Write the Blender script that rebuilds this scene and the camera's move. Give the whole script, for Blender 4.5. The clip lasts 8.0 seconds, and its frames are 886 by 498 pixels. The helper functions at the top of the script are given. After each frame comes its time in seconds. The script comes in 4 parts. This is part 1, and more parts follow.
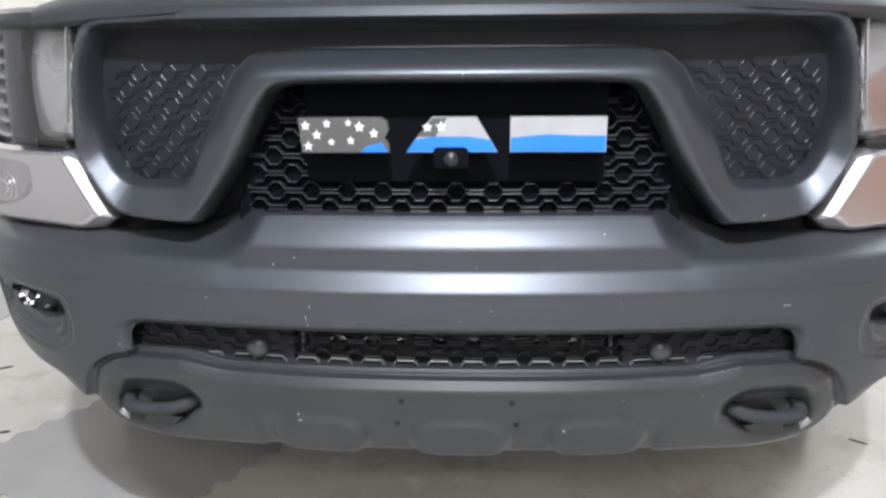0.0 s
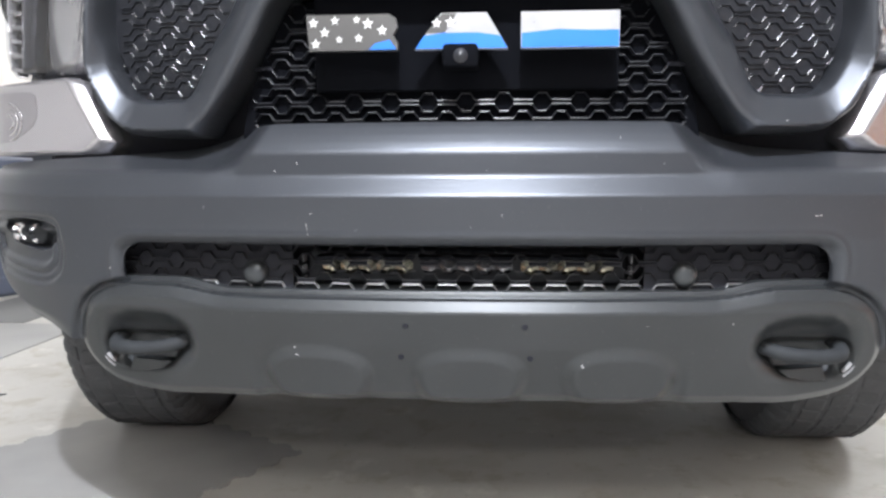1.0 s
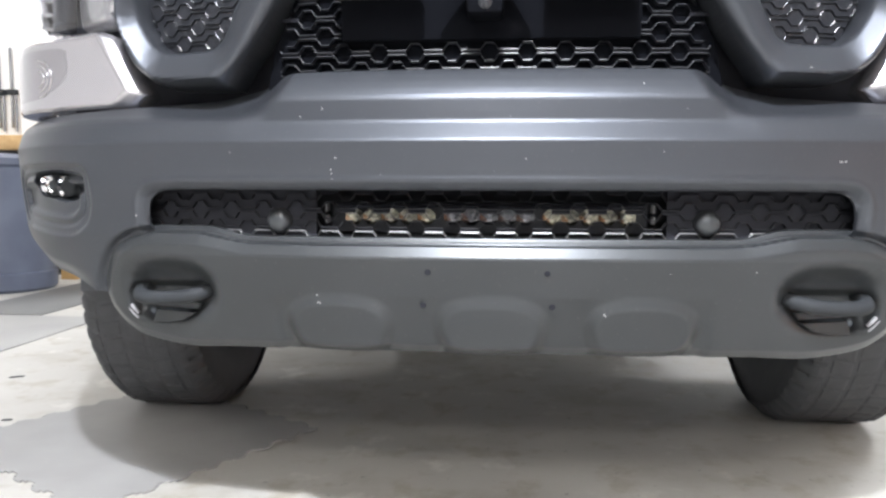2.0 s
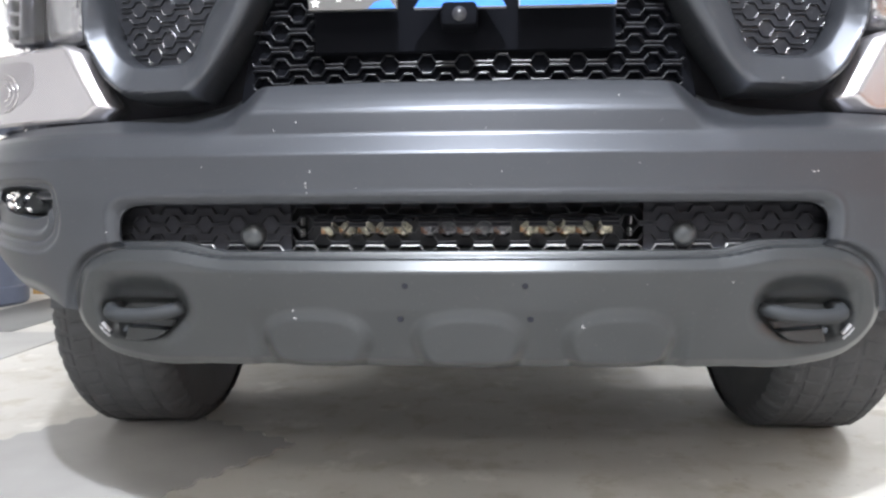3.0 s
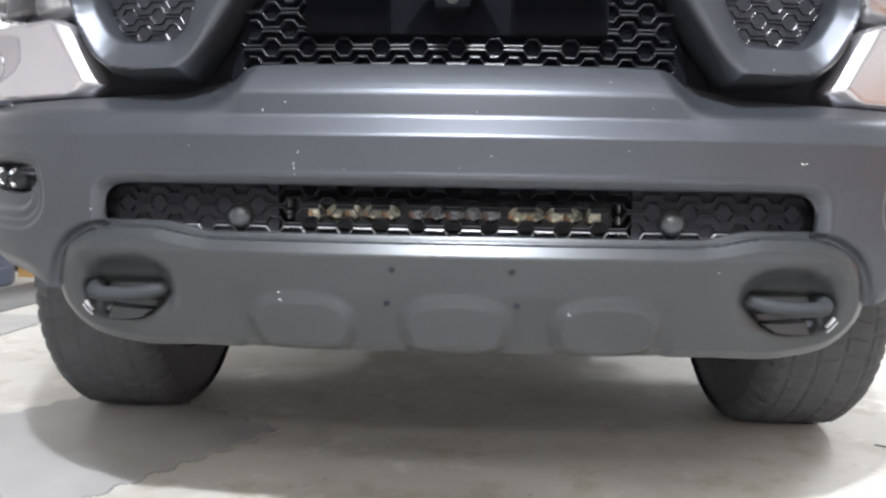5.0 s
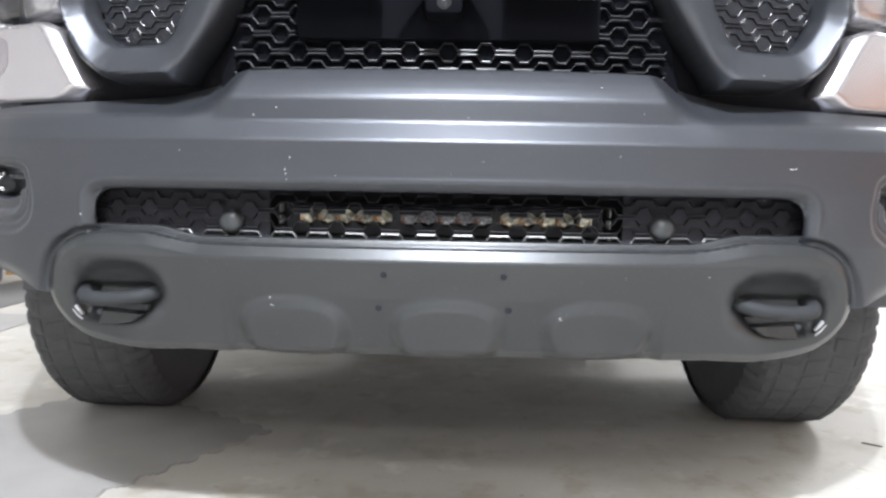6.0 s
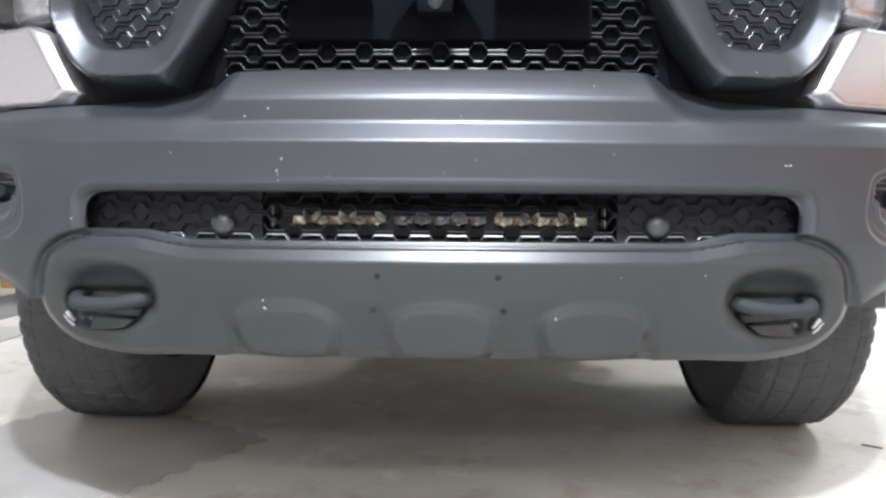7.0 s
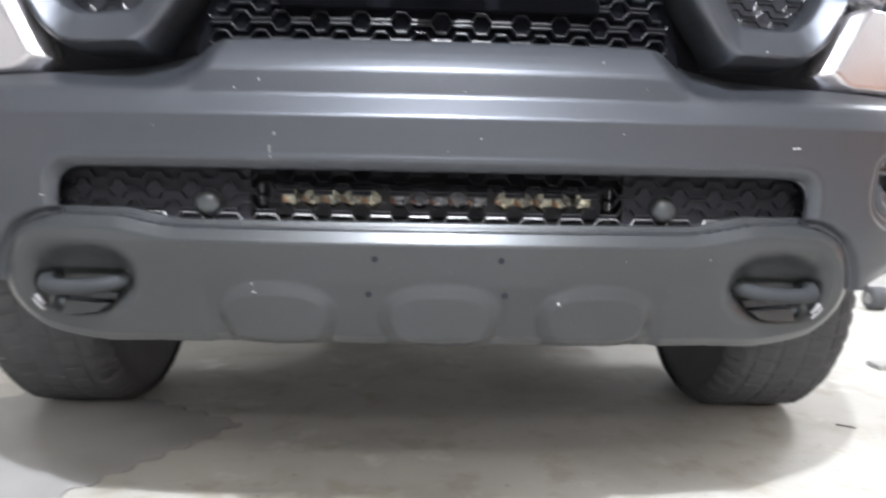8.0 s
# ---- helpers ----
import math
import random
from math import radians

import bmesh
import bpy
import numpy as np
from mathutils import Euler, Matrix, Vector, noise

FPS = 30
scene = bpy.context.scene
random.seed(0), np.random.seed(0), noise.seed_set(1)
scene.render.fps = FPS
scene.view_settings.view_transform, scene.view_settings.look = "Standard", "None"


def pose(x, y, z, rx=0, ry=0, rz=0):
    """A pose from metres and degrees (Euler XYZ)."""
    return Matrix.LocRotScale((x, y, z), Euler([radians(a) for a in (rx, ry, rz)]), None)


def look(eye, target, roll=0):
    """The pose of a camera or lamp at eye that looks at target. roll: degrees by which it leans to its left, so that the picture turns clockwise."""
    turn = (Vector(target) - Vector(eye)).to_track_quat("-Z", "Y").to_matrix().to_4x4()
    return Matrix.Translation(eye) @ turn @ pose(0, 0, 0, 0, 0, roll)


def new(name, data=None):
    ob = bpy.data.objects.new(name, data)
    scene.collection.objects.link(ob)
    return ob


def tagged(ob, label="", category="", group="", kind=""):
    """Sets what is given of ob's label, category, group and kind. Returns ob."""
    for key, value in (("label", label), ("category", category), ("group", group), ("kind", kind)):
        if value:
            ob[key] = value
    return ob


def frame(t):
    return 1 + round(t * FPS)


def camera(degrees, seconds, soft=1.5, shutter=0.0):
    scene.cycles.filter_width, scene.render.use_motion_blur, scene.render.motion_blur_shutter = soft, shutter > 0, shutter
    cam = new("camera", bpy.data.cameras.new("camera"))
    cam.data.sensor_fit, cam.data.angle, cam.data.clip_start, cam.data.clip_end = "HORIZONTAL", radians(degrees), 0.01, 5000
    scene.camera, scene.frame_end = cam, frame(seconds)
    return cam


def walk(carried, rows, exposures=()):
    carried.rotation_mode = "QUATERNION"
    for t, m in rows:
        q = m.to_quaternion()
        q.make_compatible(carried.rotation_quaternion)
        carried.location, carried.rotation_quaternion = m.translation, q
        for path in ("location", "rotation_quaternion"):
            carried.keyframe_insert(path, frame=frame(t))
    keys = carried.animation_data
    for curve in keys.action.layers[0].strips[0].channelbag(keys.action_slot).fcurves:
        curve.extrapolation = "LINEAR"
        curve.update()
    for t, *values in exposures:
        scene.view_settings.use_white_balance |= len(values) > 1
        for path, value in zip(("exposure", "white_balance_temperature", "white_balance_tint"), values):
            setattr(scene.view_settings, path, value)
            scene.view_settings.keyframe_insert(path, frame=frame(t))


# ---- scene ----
cam = camera(64.0, 8.0, soft=2.5, shutter=0.5)
PATH = [
    (0, (0.031, 0.194, 1.125), (-0.059, 2.116, 0.581), -0.5),
    (0.5, (0.045, 0.199, 0.931), (-0.084, 2.165, 0.584), -0.5),
    (1, (0.039, 0.189, 0.792), (-0.093, 2.172, 0.57), -0.2),
    (1.5, (0.033, 0.175, 0.702), (-0.133, 2.161, 0.537), 0.6),
    (1.7, (0.028, 0.171, 0.684), (-0.148, 2.155, 0.499), 0.1),
    (2.8, (0.019, 0.18, 0.678), (-0.088, 2.174, 0.565), 0.3),
    (3, (0.025, 0.182, 0.688), (-0.081, 2.174, 0.538), -0.4),
    (3.5, (0.018, 0.181, 0.676), (-0.085, 2.173, 0.52), 0.5),
    (4, (0.02, 0.186, 0.677), (-0.078, 2.175, 0.498), 0.2),
    (4.5, (0.028, 0.19, 0.671), (-0.059, 2.18, 0.49), -0.2),
    (5, (0.029, 0.185, 0.672), (-0.049, 2.177, 0.507), 1.0),
    (5.2, (0.03, 0.184, 0.682), (-0.043, 2.174, 0.5), 1.0),
    (6.3, (0.026, 0.185, 0.688), (-0.022, 2.177, 0.514), 1.0),
    (6.5, (0.031, 0.185, 0.675), (-0.024, 2.179, 0.524), 1.0),
    (7, (0.032, 0.192, 0.671), (-0.012, 2.186, 0.523), 0.4),
    (7.5, (0.026, 0.196, 0.675), (-0.014, 2.188, 0.502), 0.7),
    (7.8, (-0.003, 0.208, 0.684), (-0.03, 2.199, 0.493), 0.9),
    (8, (-0.031, 0.241, 0.674), (0.041, 2.229, 0.463), 1.1),
]
walk(cam, [(t, look(eye, target, roll)) for t, eye, target, roll in PATH], [(0, 1.08), (0.8, 1.18), (1.7, 1.58), (8, 1.58)])

# ---- light ----
world = bpy.data.worlds.new("garage_air")
world.use_nodes = True
world.node_tree.nodes["Background"].inputs[0].default_value = (0.55, 0.58, 0.62, 1)
world.node_tree.nodes["Background"].inputs[1].default_value = 0.05
scene.world = world


def lamp(name, eye, target, sx, sy, watts, colour):
    data = bpy.data.lights.new(name, "AREA")
    data.shape, data.size, data.size_y, data.energy, data.color = "RECTANGLE", sx, sy, watts, colour
    ob = new(name, data)
    ob.matrix_world = look(eye, target)
    return ob


CEIL = 3.2
COOL = (0.93, 0.975, 1.06)
# assumed lamps, all out of view; the middle and rear ones are added fill
FIXTURES = (("key_lamp", 0.06, -0.58, 0.10, 0.08, 76), ("front_strip", 0.06, -0.70, 0.9, 0.06, 21), ("middle_fill", -0.2, -2.3, 2.0, 0.5, 3), ("rear_fill", 0.3, -3.9, 2.6, 0.5, 8),
            ("hood_lamp", 0.0, 3.2, 1.2, 0.2, 35), ("left_lamp", -4.1, 4.7, 0.2, 1.2, 15), ("right_lamp", 3.4, 3.4, 0.2, 1.2, 40))
for nm, fx, fy, sx, sy, watts in FIXTURES:
    lamp(nm, (fx, fy, CEIL - 0.11), (fx, fy + 0.0001, 0), sx, sy, watts, COOL)

# ---- materials ----


def mat(name, colour, rough=0.5, metal=0.0, colour2=None, scale=8.0, bump=0.0, bump_scale=200.0, coat=0.0, spec=0.5, rough_var=0.08):
    m = bpy.data.materials.new(name)
    m.use_nodes = True
    n, l = m.node_tree.nodes, m.node_tree.links
    b = n["Principled BSDF"]
    b.inputs["Metallic"].default_value = metal
    b.inputs["Coat Weight"].default_value = coat
    b.inputs["Coat Roughness"].default_value = 0.12
    b.inputs["Specular IOR Level"].default_value = spec
    tc = n.new("ShaderNodeTexCoord")
    nz = n.new("ShaderNodeTexNoise")
    nz.inputs["Scale"].default_value, nz.inputs["Detail"].default_value = scale, 6
    l.new(tc.outputs["Object"], nz.inputs["Vector"])
    ramp = n.new("ShaderNodeValToRGB")
    ramp.color_ramp.elements[0].position, ramp.color_ramp.elements[1].position = 0.35, 0.68
    c2 = colour2 or tuple(c * 0.82 for c in colour)
    ramp.color_ramp.elements[0].color, ramp.color_ramp.elements[1].color = (*c2, 1), (*colour, 1)
    l.new(nz.outputs["Fac"], ramp.inputs["Fac"])
    l.new(ramp.outputs["Color"], b.inputs["Base Color"])
    mr = n.new("ShaderNodeMapRange")
    mr.inputs["To Min"].default_value, mr.inputs["To Max"].default_value = max(0.02, rough - rough_var), min(1, rough + rough_var)
    l.new(nz.outputs["Fac"], mr.inputs["Value"])
    l.new(mr.outputs["Result"], b.inputs["Roughness"])
    if bump:
        fine = n.new("ShaderNodeTexNoise")
        fine.inputs["Scale"].default_value, fine.inputs["Detail"].default_value = bump_scale, 3
        l.new(tc.outputs["Object"], fine.inputs["Vector"])
        bp = n.new("ShaderNodeBump")
        bp.inputs["Strength"].default_value, bp.inputs["Distance"].default_value = bump, 0.002
        l.new(fine.outputs["Fac"], bp.inputs["Height"])
        l.new(bp.outputs["Normal"], b.inputs["Normal"])
    return m


M_BODY = mat("satin_grey_paint", (0.072, 0.077, 0.089), 0.385, 0.65, (0.066, 0.071, 0.082), 3.0, rough_var=0.03)
M_SKID = mat("satin_skid_paint", (0.060, 0.064, 0.069), 0.34, 0.55, (0.054, 0.058, 0.062), 4.0, rough_var=0.03)
M_BLACK = mat("black_plastic", (0.045, 0.048, 0.056), 0.5, 0.0, (0.042, 0.045, 0.053), 20, 0.1, 800)
M_DEEP = mat("black_duct", (0.10, 0.104, 0.116), 0.8)
M_PANEL = mat("smooth_black_panel", (0.020, 0.021, 0.027), 0.9, spec=0.15)
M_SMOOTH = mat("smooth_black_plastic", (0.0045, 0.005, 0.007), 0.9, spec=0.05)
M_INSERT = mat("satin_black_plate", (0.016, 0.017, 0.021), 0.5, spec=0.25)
M_VOID = mat("black_radiator", (0.030, 0.031, 0.038), 0.85, spec=0.15)
# slot honeycomb with the overhang's shade put into its colour
M_SLOT = mat("shaded_slot_honeycomb", (0.030, 0.031, 0.037), 0.6, spec=0.25)
M_MESH = mat("satin_black_honeycomb", (0.022, 0.023, 0.028), 0.36, 0.0, None, 15, 0.0, spec=0.45, rough_var=0.03)
# side honeycomb, glossier for the painted glints on one slope of its ribs
M_MESH2 = mat("glint_black_honeycomb", (0.024, 0.025, 0.030), 0.26, 0.0, None, 15, 0.0, spec=0.5, rough_var=0.03)
# slot honeycomb with the lamp's glint put into its colour, bottom row only
M_LIT = mat("lit_slot_honeycomb", (0.3, 0.305, 0.315), 0.33, 0.7, None, 15, 0.0)
M_TRIM = mat("silver_gloss_paint", (0.52, 0.505, 0.53), 0.24, 0.85, (0.49, 0.475, 0.50), 3, 0.03, 900, coat=0.6)
M_DIM = mat("dull_chrome", (0.36, 0.36, 0.38), 0.18, 1.0, (0.26, 0.26, 0.28), 30)
M_PANE = mat("frosted_silver", (0.58, 0.565, 0.57), 0.26, 0.8, (0.55, 0.535, 0.54), 12)
M_SIGNAL = mat("dark_silver_lens", (0.40, 0.385, 0.41), 0.2, 0.85, (0.36, 0.345, 0.37), 5, coat=0.5)
M_PILLAR = mat("smoked_chrome", (0.115, 0.115, 0.135), 0.2, 0.85, (0.09, 0.09, 0.105), 9)
M_CHROME = mat("chrome", (0.8, 0.8, 0.82), 0.08, 1.0, rough_var=0.03)
M_RUBBER = mat("tyre_rubber", (0.078, 0.08, 0.086), 0.8, 0.0, (0.062, 0.064, 0.069), 25, 0.3, 250)
M_HOOK = mat("hook_enamel", (0.034, 0.037, 0.041), 0.66, 0.0, None, 20, 0.1, 500, spec=0.2)
M_RIM = mat("black_alloy", (0.03, 0.03, 0.033), 0.35, 0.6)
M_SILVER = mat("emblem_silver", (0.44, 0.44, 0.45), 0.3, 0.3, (0.38, 0.38, 0.40), 30)
M_BLUE = mat("emblem_blue", (0.02, 0.19, 0.72), 0.35)
M_STAR = mat("emblem_white", (0.85, 0.85, 0.85), 0.4)
M_GREY = mat("emblem_grey", (0.09, 0.087, 0.085), 0.4)
M_LED = mat("amber_reflector", (0.74, 0.70, 0.56), 0.24, 1.0, (0.26, 0.25, 0.22), 34)
M_LED2 = mat("clear_reflector", (0.36, 0.36, 0.38), 0.25, 1.0, (0.24, 0.24, 0.26), 40)
M_FLOOR = mat("painted_concrete", (0.51, 0.495, 0.46), 0.6, 0.0, (0.43, 0.416, 0.385), 1.6, 0.25, 60)


def stain(m, colour, scale, low, high, amount):
    """A layer of blotches over a material's colour."""
    n, l = m.node_tree.nodes, m.node_tree.links
    b = n["Principled BSDF"]
    old = b.inputs["Base Color"].links[0].from_socket
    tc = next(x for x in n if x.type == "TEX_COORD")
    nz, ramp, mix = n.new("ShaderNodeTexNoise"), n.new("ShaderNodeValToRGB"), n.new("ShaderNodeMix")
    nz.inputs["Scale"].default_value, nz.inputs["Detail"].default_value, nz.inputs["Roughness"].default_value = scale, 9, 0.62
    ramp.color_ramp.elements[0].position, ramp.color_ramp.elements[1].position = low, high
    ramp.color_ramp.elements[1].color = (amount, amount, amount, 1)
    mix.data_type = "RGBA"
    mix.inputs["B"].default_value = (*colour, 1)
    l.new(tc.outputs["Object"], nz.inputs["Vector"])
    l.new(nz.outputs["Fac"], ramp.inputs["Fac"])
    l.new(ramp.outputs["Color"], mix.inputs["Factor"])
    l.new(old, mix.inputs["A"])
    l.new(mix.outputs["Result"], b.inputs["Base Color"])


stain(M_BODY, (0.11, 0.112, 0.118), 170.0, 0.63, 0.70, 0.55)
stain(M_SKID, (0.10, 0.10, 0.10), 140.0, 0.62, 0.70, 0.5)
stain(M_FLOOR, (0.36, 0.335, 0.29), 2.3, 0.52, 0.66, 0.75)
stain(M_FLOOR, (0.66, 0.64, 0.59), 5.0, 0.58, 0.68, 0.7)
stain(M_FLOOR, (0.36, 0.325, 0.265), 8.0, 0.53, 0.64, 0.65)
stain(M_FLOOR, (0.2, 0.19, 0.175), 38.0, 0.64, 0.70, 0.6)
M_MAT = mat("grey_foam_mat", (0.335, 0.33, 0.322), 0.8, 0.0, (0.30, 0.295, 0.288), 6, 0.3, 300)
M_PATCH = mat("pale_rubber", (0.36, 0.355, 0.34), 0.7, 0.0, (0.31, 0.305, 0.295), 3, 0.3, 80)
M_RUNNER = mat("grey_rubber", (0.17, 0.168, 0.165), 0.7, 0.0, (0.14, 0.139, 0.137), 3, 0.3, 80)
M_DOOR = mat("dull_brown_boards", (0.58, 0.27, 0.14), 0.7, 0.0, (0.44, 0.20, 0.10), 1.2)
M_DUSK = mat("grey_panel_door", (0.19, 0.195, 0.21), 0.6, 0.0, (0.16, 0.165, 0.18), 1.5)
M_WALL = mat("white_drywall", (0.8, 0.8, 0.79), 0.8, 0.0, (0.76, 0.76, 0.75), 2, 0.1, 150)
M_CEIL = mat("ceiling_paint", (0.74, 0.74, 0.74), 0.9)
M_BIN = mat("blue_plastic", (0.115, 0.13, 0.175), 0.42, 0.0, (0.09, 0.103, 0.145), 6, 0.1, 200)
M_WOOD = mat("pine_board", (0.55, 0.36, 0.17), 0.5, 0.0, (0.42, 0.26, 0.11), 12)
M_CARD = mat("cardboard", (0.55, 0.34, 0.14), 0.85)


def glass(name, gloss=0.12, tint=(1, 1, 1)):
    m = bpy.data.materials.new(name)
    m.use_nodes = True
    n, l = m.node_tree.nodes, m.node_tree.links
    n.remove(n["Principled BSDF"])
    tr, gl, mx = n.new("ShaderNodeBsdfTransparent"), n.new("ShaderNodeBsdfGlossy"), n.new("ShaderNodeMixShader")
    tr.inputs["Color"].default_value = (*tint, 1)
    gl.inputs["Roughness"].default_value = 0.03
    mx.inputs[0].default_value = gloss
    l.new(tr.outputs[0], mx.inputs[1])
    l.new(gl.outputs[0], mx.inputs[2])
    l.new(mx.outputs[0], n["Material Output"].inputs["Surface"])
    return m


M_GLASS = glass("clear_lens", 0.12, (0.9, 0.91, 0.93))


def emitter(name, colour, strength):
    m = bpy.data.materials.new(name)
    m.use_nodes = True
    b = m.node_tree.nodes["Principled BSDF"]
    b.inputs["Base Color"].default_value = (0.8, 0.8, 0.8, 1)
    b.inputs["Emission Color"].default_value, b.inputs["Emission Strength"].default_value = (*colour, 1), strength
    return m


M_TUBE = emitter("lit_tube", (1, 0.97, 0.93), 9)

# ---- building helpers ----


def from_mesh(name, verts, faces, material, parent=None, label="", smooth=True):
    me = bpy.data.meshes.new(name)
    me.from_pydata([tuple(map(float, v)) for v in verts], [], [tuple(map(int, f)) for f in faces])
    me.materials.append(material)
    if smooth:
        me.polygons.foreach_set("use_smooth", [True] * len(me.polygons))
        me.set_sharp_from_angle(angle=radians(38))
    ob = new(name, me)
    if parent:
        ob.parent = parent
        if parent.type == "EMPTY":
            ob.location = -parent.location
    return tagged(ob, label) if label else ob


def part(name, bm, material, parent=None, label="", smooth=True):
    bmesh.ops.recalc_face_normals(bm, faces=bm.faces)
    v = [x.co.copy() for x in bm.verts]
    bm.verts.index_update()
    f = [[x.index for x in q.verts] for q in bm.faces]
    bm.free()
    return from_mesh(name, v, f, material, parent, label, smooth)


def box(bm, x0, x1, y0, y1, z0, z1, bevel=0.0):
    geo = bmesh.ops.create_cube(bm, size=1)["verts"]
    for v in geo:
        v.co = Vector((x0 + (v.co.x + 0.5) * (x1 - x0), y0 + (v.co.y + 0.5) * (y1 - y0), z0 + (v.co.z + 0.5) * (z1 - z0)))
    if bevel:
        edges = {e for v in geo for e in v.link_edges}
        bmesh.ops.bevel(bm, geom=list(edges), offset=bevel, segments=2, affect="EDGES", profile=0.5)


def box_part(name, dims, material, parent=None, label="", bevel=0.004):
    bm = bmesh.new()
    box(bm, *dims, bevel)
    return part(name, bm, material, parent, label)


def sm(a, b, x):
    t = np.clip((x - a) / (b - a), 0, 1)
    return t * t * (3 - 2 * t)


def mirror(pts):
    """A closed outline from its right half, listed from bottom to top."""
    return pts + [(-x, z) for x, z in reversed(pts)]


def flip(pts):
    return [(-x, z) for x, z in reversed(pts)]


def chaikin(pts, n=3, k=0.22):
    for _ in range(n):
        out = []
        for (ax, az), (bx, bz) in zip(pts, pts[1:] + pts[:1]):
            out += [(ax + k * (bx - ax), az + k * (bz - az)), (bx - k * (bx - ax), bz - k * (bz - az))]
        pts = out
    return pts


def sdf(X, Z, pts):
    """Signed distance to a closed outline, below nought inside."""
    best = np.full(X.shape, 1e9)
    inside = np.zeros(X.shape, bool)
    for (ax, az), (bx, bz) in zip(pts, pts[1:] + pts[:1]):
        ex, ez = bx - ax, bz - az
        t = np.clip(((X - ax) * ex + (Z - az) * ez) / (ex * ex + ez * ez + 1e-12), 0, 1)
        best = np.minimum(best, (X - ax - t * ex) ** 2 + (Z - az - t * ez) ** 2)
        if abs(ez) > 1e-9:
            inside ^= ((az > Z) != (bz > Z)) & (X < ex * (Z - az) / ez + ax)
    d = np.sqrt(best)
    return np.where(inside, -d, d)


def field(name, outline, step, shape, material, parent, holes=(), skirt=(0, 0.02, 0), label="", hole_rim=1.0):
    """A sheet cut to an outline in (u, v), shaped by shape(u, v, d) -> x, y, z, where d is the depth inside the edge, with a turned-back rim."""
    us, vs = [p[0] for p in outline], [p[1] for p in outline]
    su, sv = step
    U, V = np.meshgrid(np.arange(min(us) - 2 * su, max(us) + 2.5 * su, su), np.arange(min(vs) - 2 * sv, max(vs) + 2.5 * sv, sv))

    def dist(a, b):
        d = sdf(a, b, outline)
        for h in holes:
            d = np.maximum(d, -sdf(a, b, h))
        return d

    d = dist(U, V)
    e = 1e-4
    gu, gv = (dist(U + e, V) - d) / e, (dist(U, V + e) - d) / e
    reach = 1.45 * max(su, sv)
    move = (d > 0) & (d < reach)
    U2, V2 = np.where(move, U - d * gu, U), np.where(move, V - d * gv, V)
    x, y, z = shape(U2, V2, np.maximum(-d, 0))
    rows, cols = U.shape
    ok = d < reach
    keep = ok[:-1, :-1] & ok[1:, :-1] & ok[:-1, 1:] & ok[1:, 1:]
    low = np.minimum(np.minimum(d[:-1, :-1], d[1:, :-1]), np.minimum(d[:-1, 1:], d[1:, 1:]))
    keep &= low < -0.02 * min(su, sv)
    idx = -np.ones(U.size, int)
    faces = []
    for r, c in zip(*np.nonzero(keep)):
        a = r * cols + c
        faces.append((a, a + 1, a + 1 + cols, a + cols))
    used = sorted({i for f in faces for i in f})
    idx[used] = range(len(used))
    P3 = np.stack([x.ravel(), y.ravel(), z.ravel()], 1)[used]
    faces = [tuple(idx[i] for i in f) for f in faces]
    verts = [tuple(p) for p in P3]
    if skirt:
        outer = sdf(U, V, outline).ravel()
        inner = outer < -3 * max(su, sv)
        count = {}
        for f in faces:
            for p, q in zip(f, f[1:] + f[:1]):
                count[(p, q)] = count.get((p, q), 0) + 1
        rim = [(p, q) for p, q in count if (q, p) not in count]
        back = {}
        for p, q in rim:
            for k in (p, q):
                if k not in back:
                    back[k] = len(verts)
                    verts.append(tuple(np.array(verts[k]) + np.array(skirt) * (hole_rim if inner[used[k]] else 1.0)))
        faces += [(q, p, back[p], back[q]) for p, q in rim]
    return from_mesh(name, verts, faces, material, parent, label)


def tube(bm, pts, radius, sides=12, squash=1.0):
    """A round bar along points."""
    pts = [Vector(p) for p in pts]
    rings = []
    for i, p in enumerate(pts):
        d = (pts[min(i + 1, len(pts) - 1)] - pts[max(i - 1, 0)]).normalized()
        a = d.cross(Vector((0, 0, 1)))
        a = a.normalized() if a.length > 1e-4 else Vector((1, 0, 0))
        b = a.cross(d)
        rings.append([bm.verts.new(p + radius * (math.cos(k * math.tau / sides) * a + squash * math.sin(k * math.tau / sides) * b)) for k in range(sides)])
    for r0, r1 in zip(rings, rings[1:]):
        for k in range(sides):
            bm.faces.new((r0[k], r0[(k + 1) % sides], r1[(k + 1) % sides], r1[k]))
    bm.faces.new(rings[0])
    bm.faces.new(rings[-1][::-1])


def smooth_path(pts, n=3):
    pts = [Vector(p) for p in pts]
    for _ in range(n):
        out = [pts[0]]
        for a, b in zip(pts, pts[1:]):
            out += [a.lerp(b, 0.25), a.lerp(b, 0.75)]
        pts = out + [pts[-1]]
    return pts


def revolve(profile, centre, axis="x", n=64, flipx=1):
    """Verts and faces of a profile (along, radius) turned about an axis through centre."""
    v, f = [], []
    m = len(profile)
    for k in range(n):
        a = k * math.tau / n
        for u, r in profile:
            q = (flipx * u, r * math.cos(a), r * math.sin(a)) if axis == "x" else ((r * math.cos(a), flipx * u, r * math.sin(a)) if axis == "y" else (r * math.cos(a), r * math.sin(a), u))
            v.append(tuple(c + d for c, d in zip(centre, q)))
    for k in range(n):
        for i in range(m - 1):
            a, b = k * m + i, ((k + 1) % n) * m + i
            f.append((a, a + 1, b + 1, b))
    return v, f


# ---- setting ----
X0, X1, YB, YF = -5.2, 4.6, -4.5, 6.5


def setting(name, dims, material, label, bevel=0.0):
    return tagged(box_part(name, dims, material, None, "", bevel), label, kind="structure")


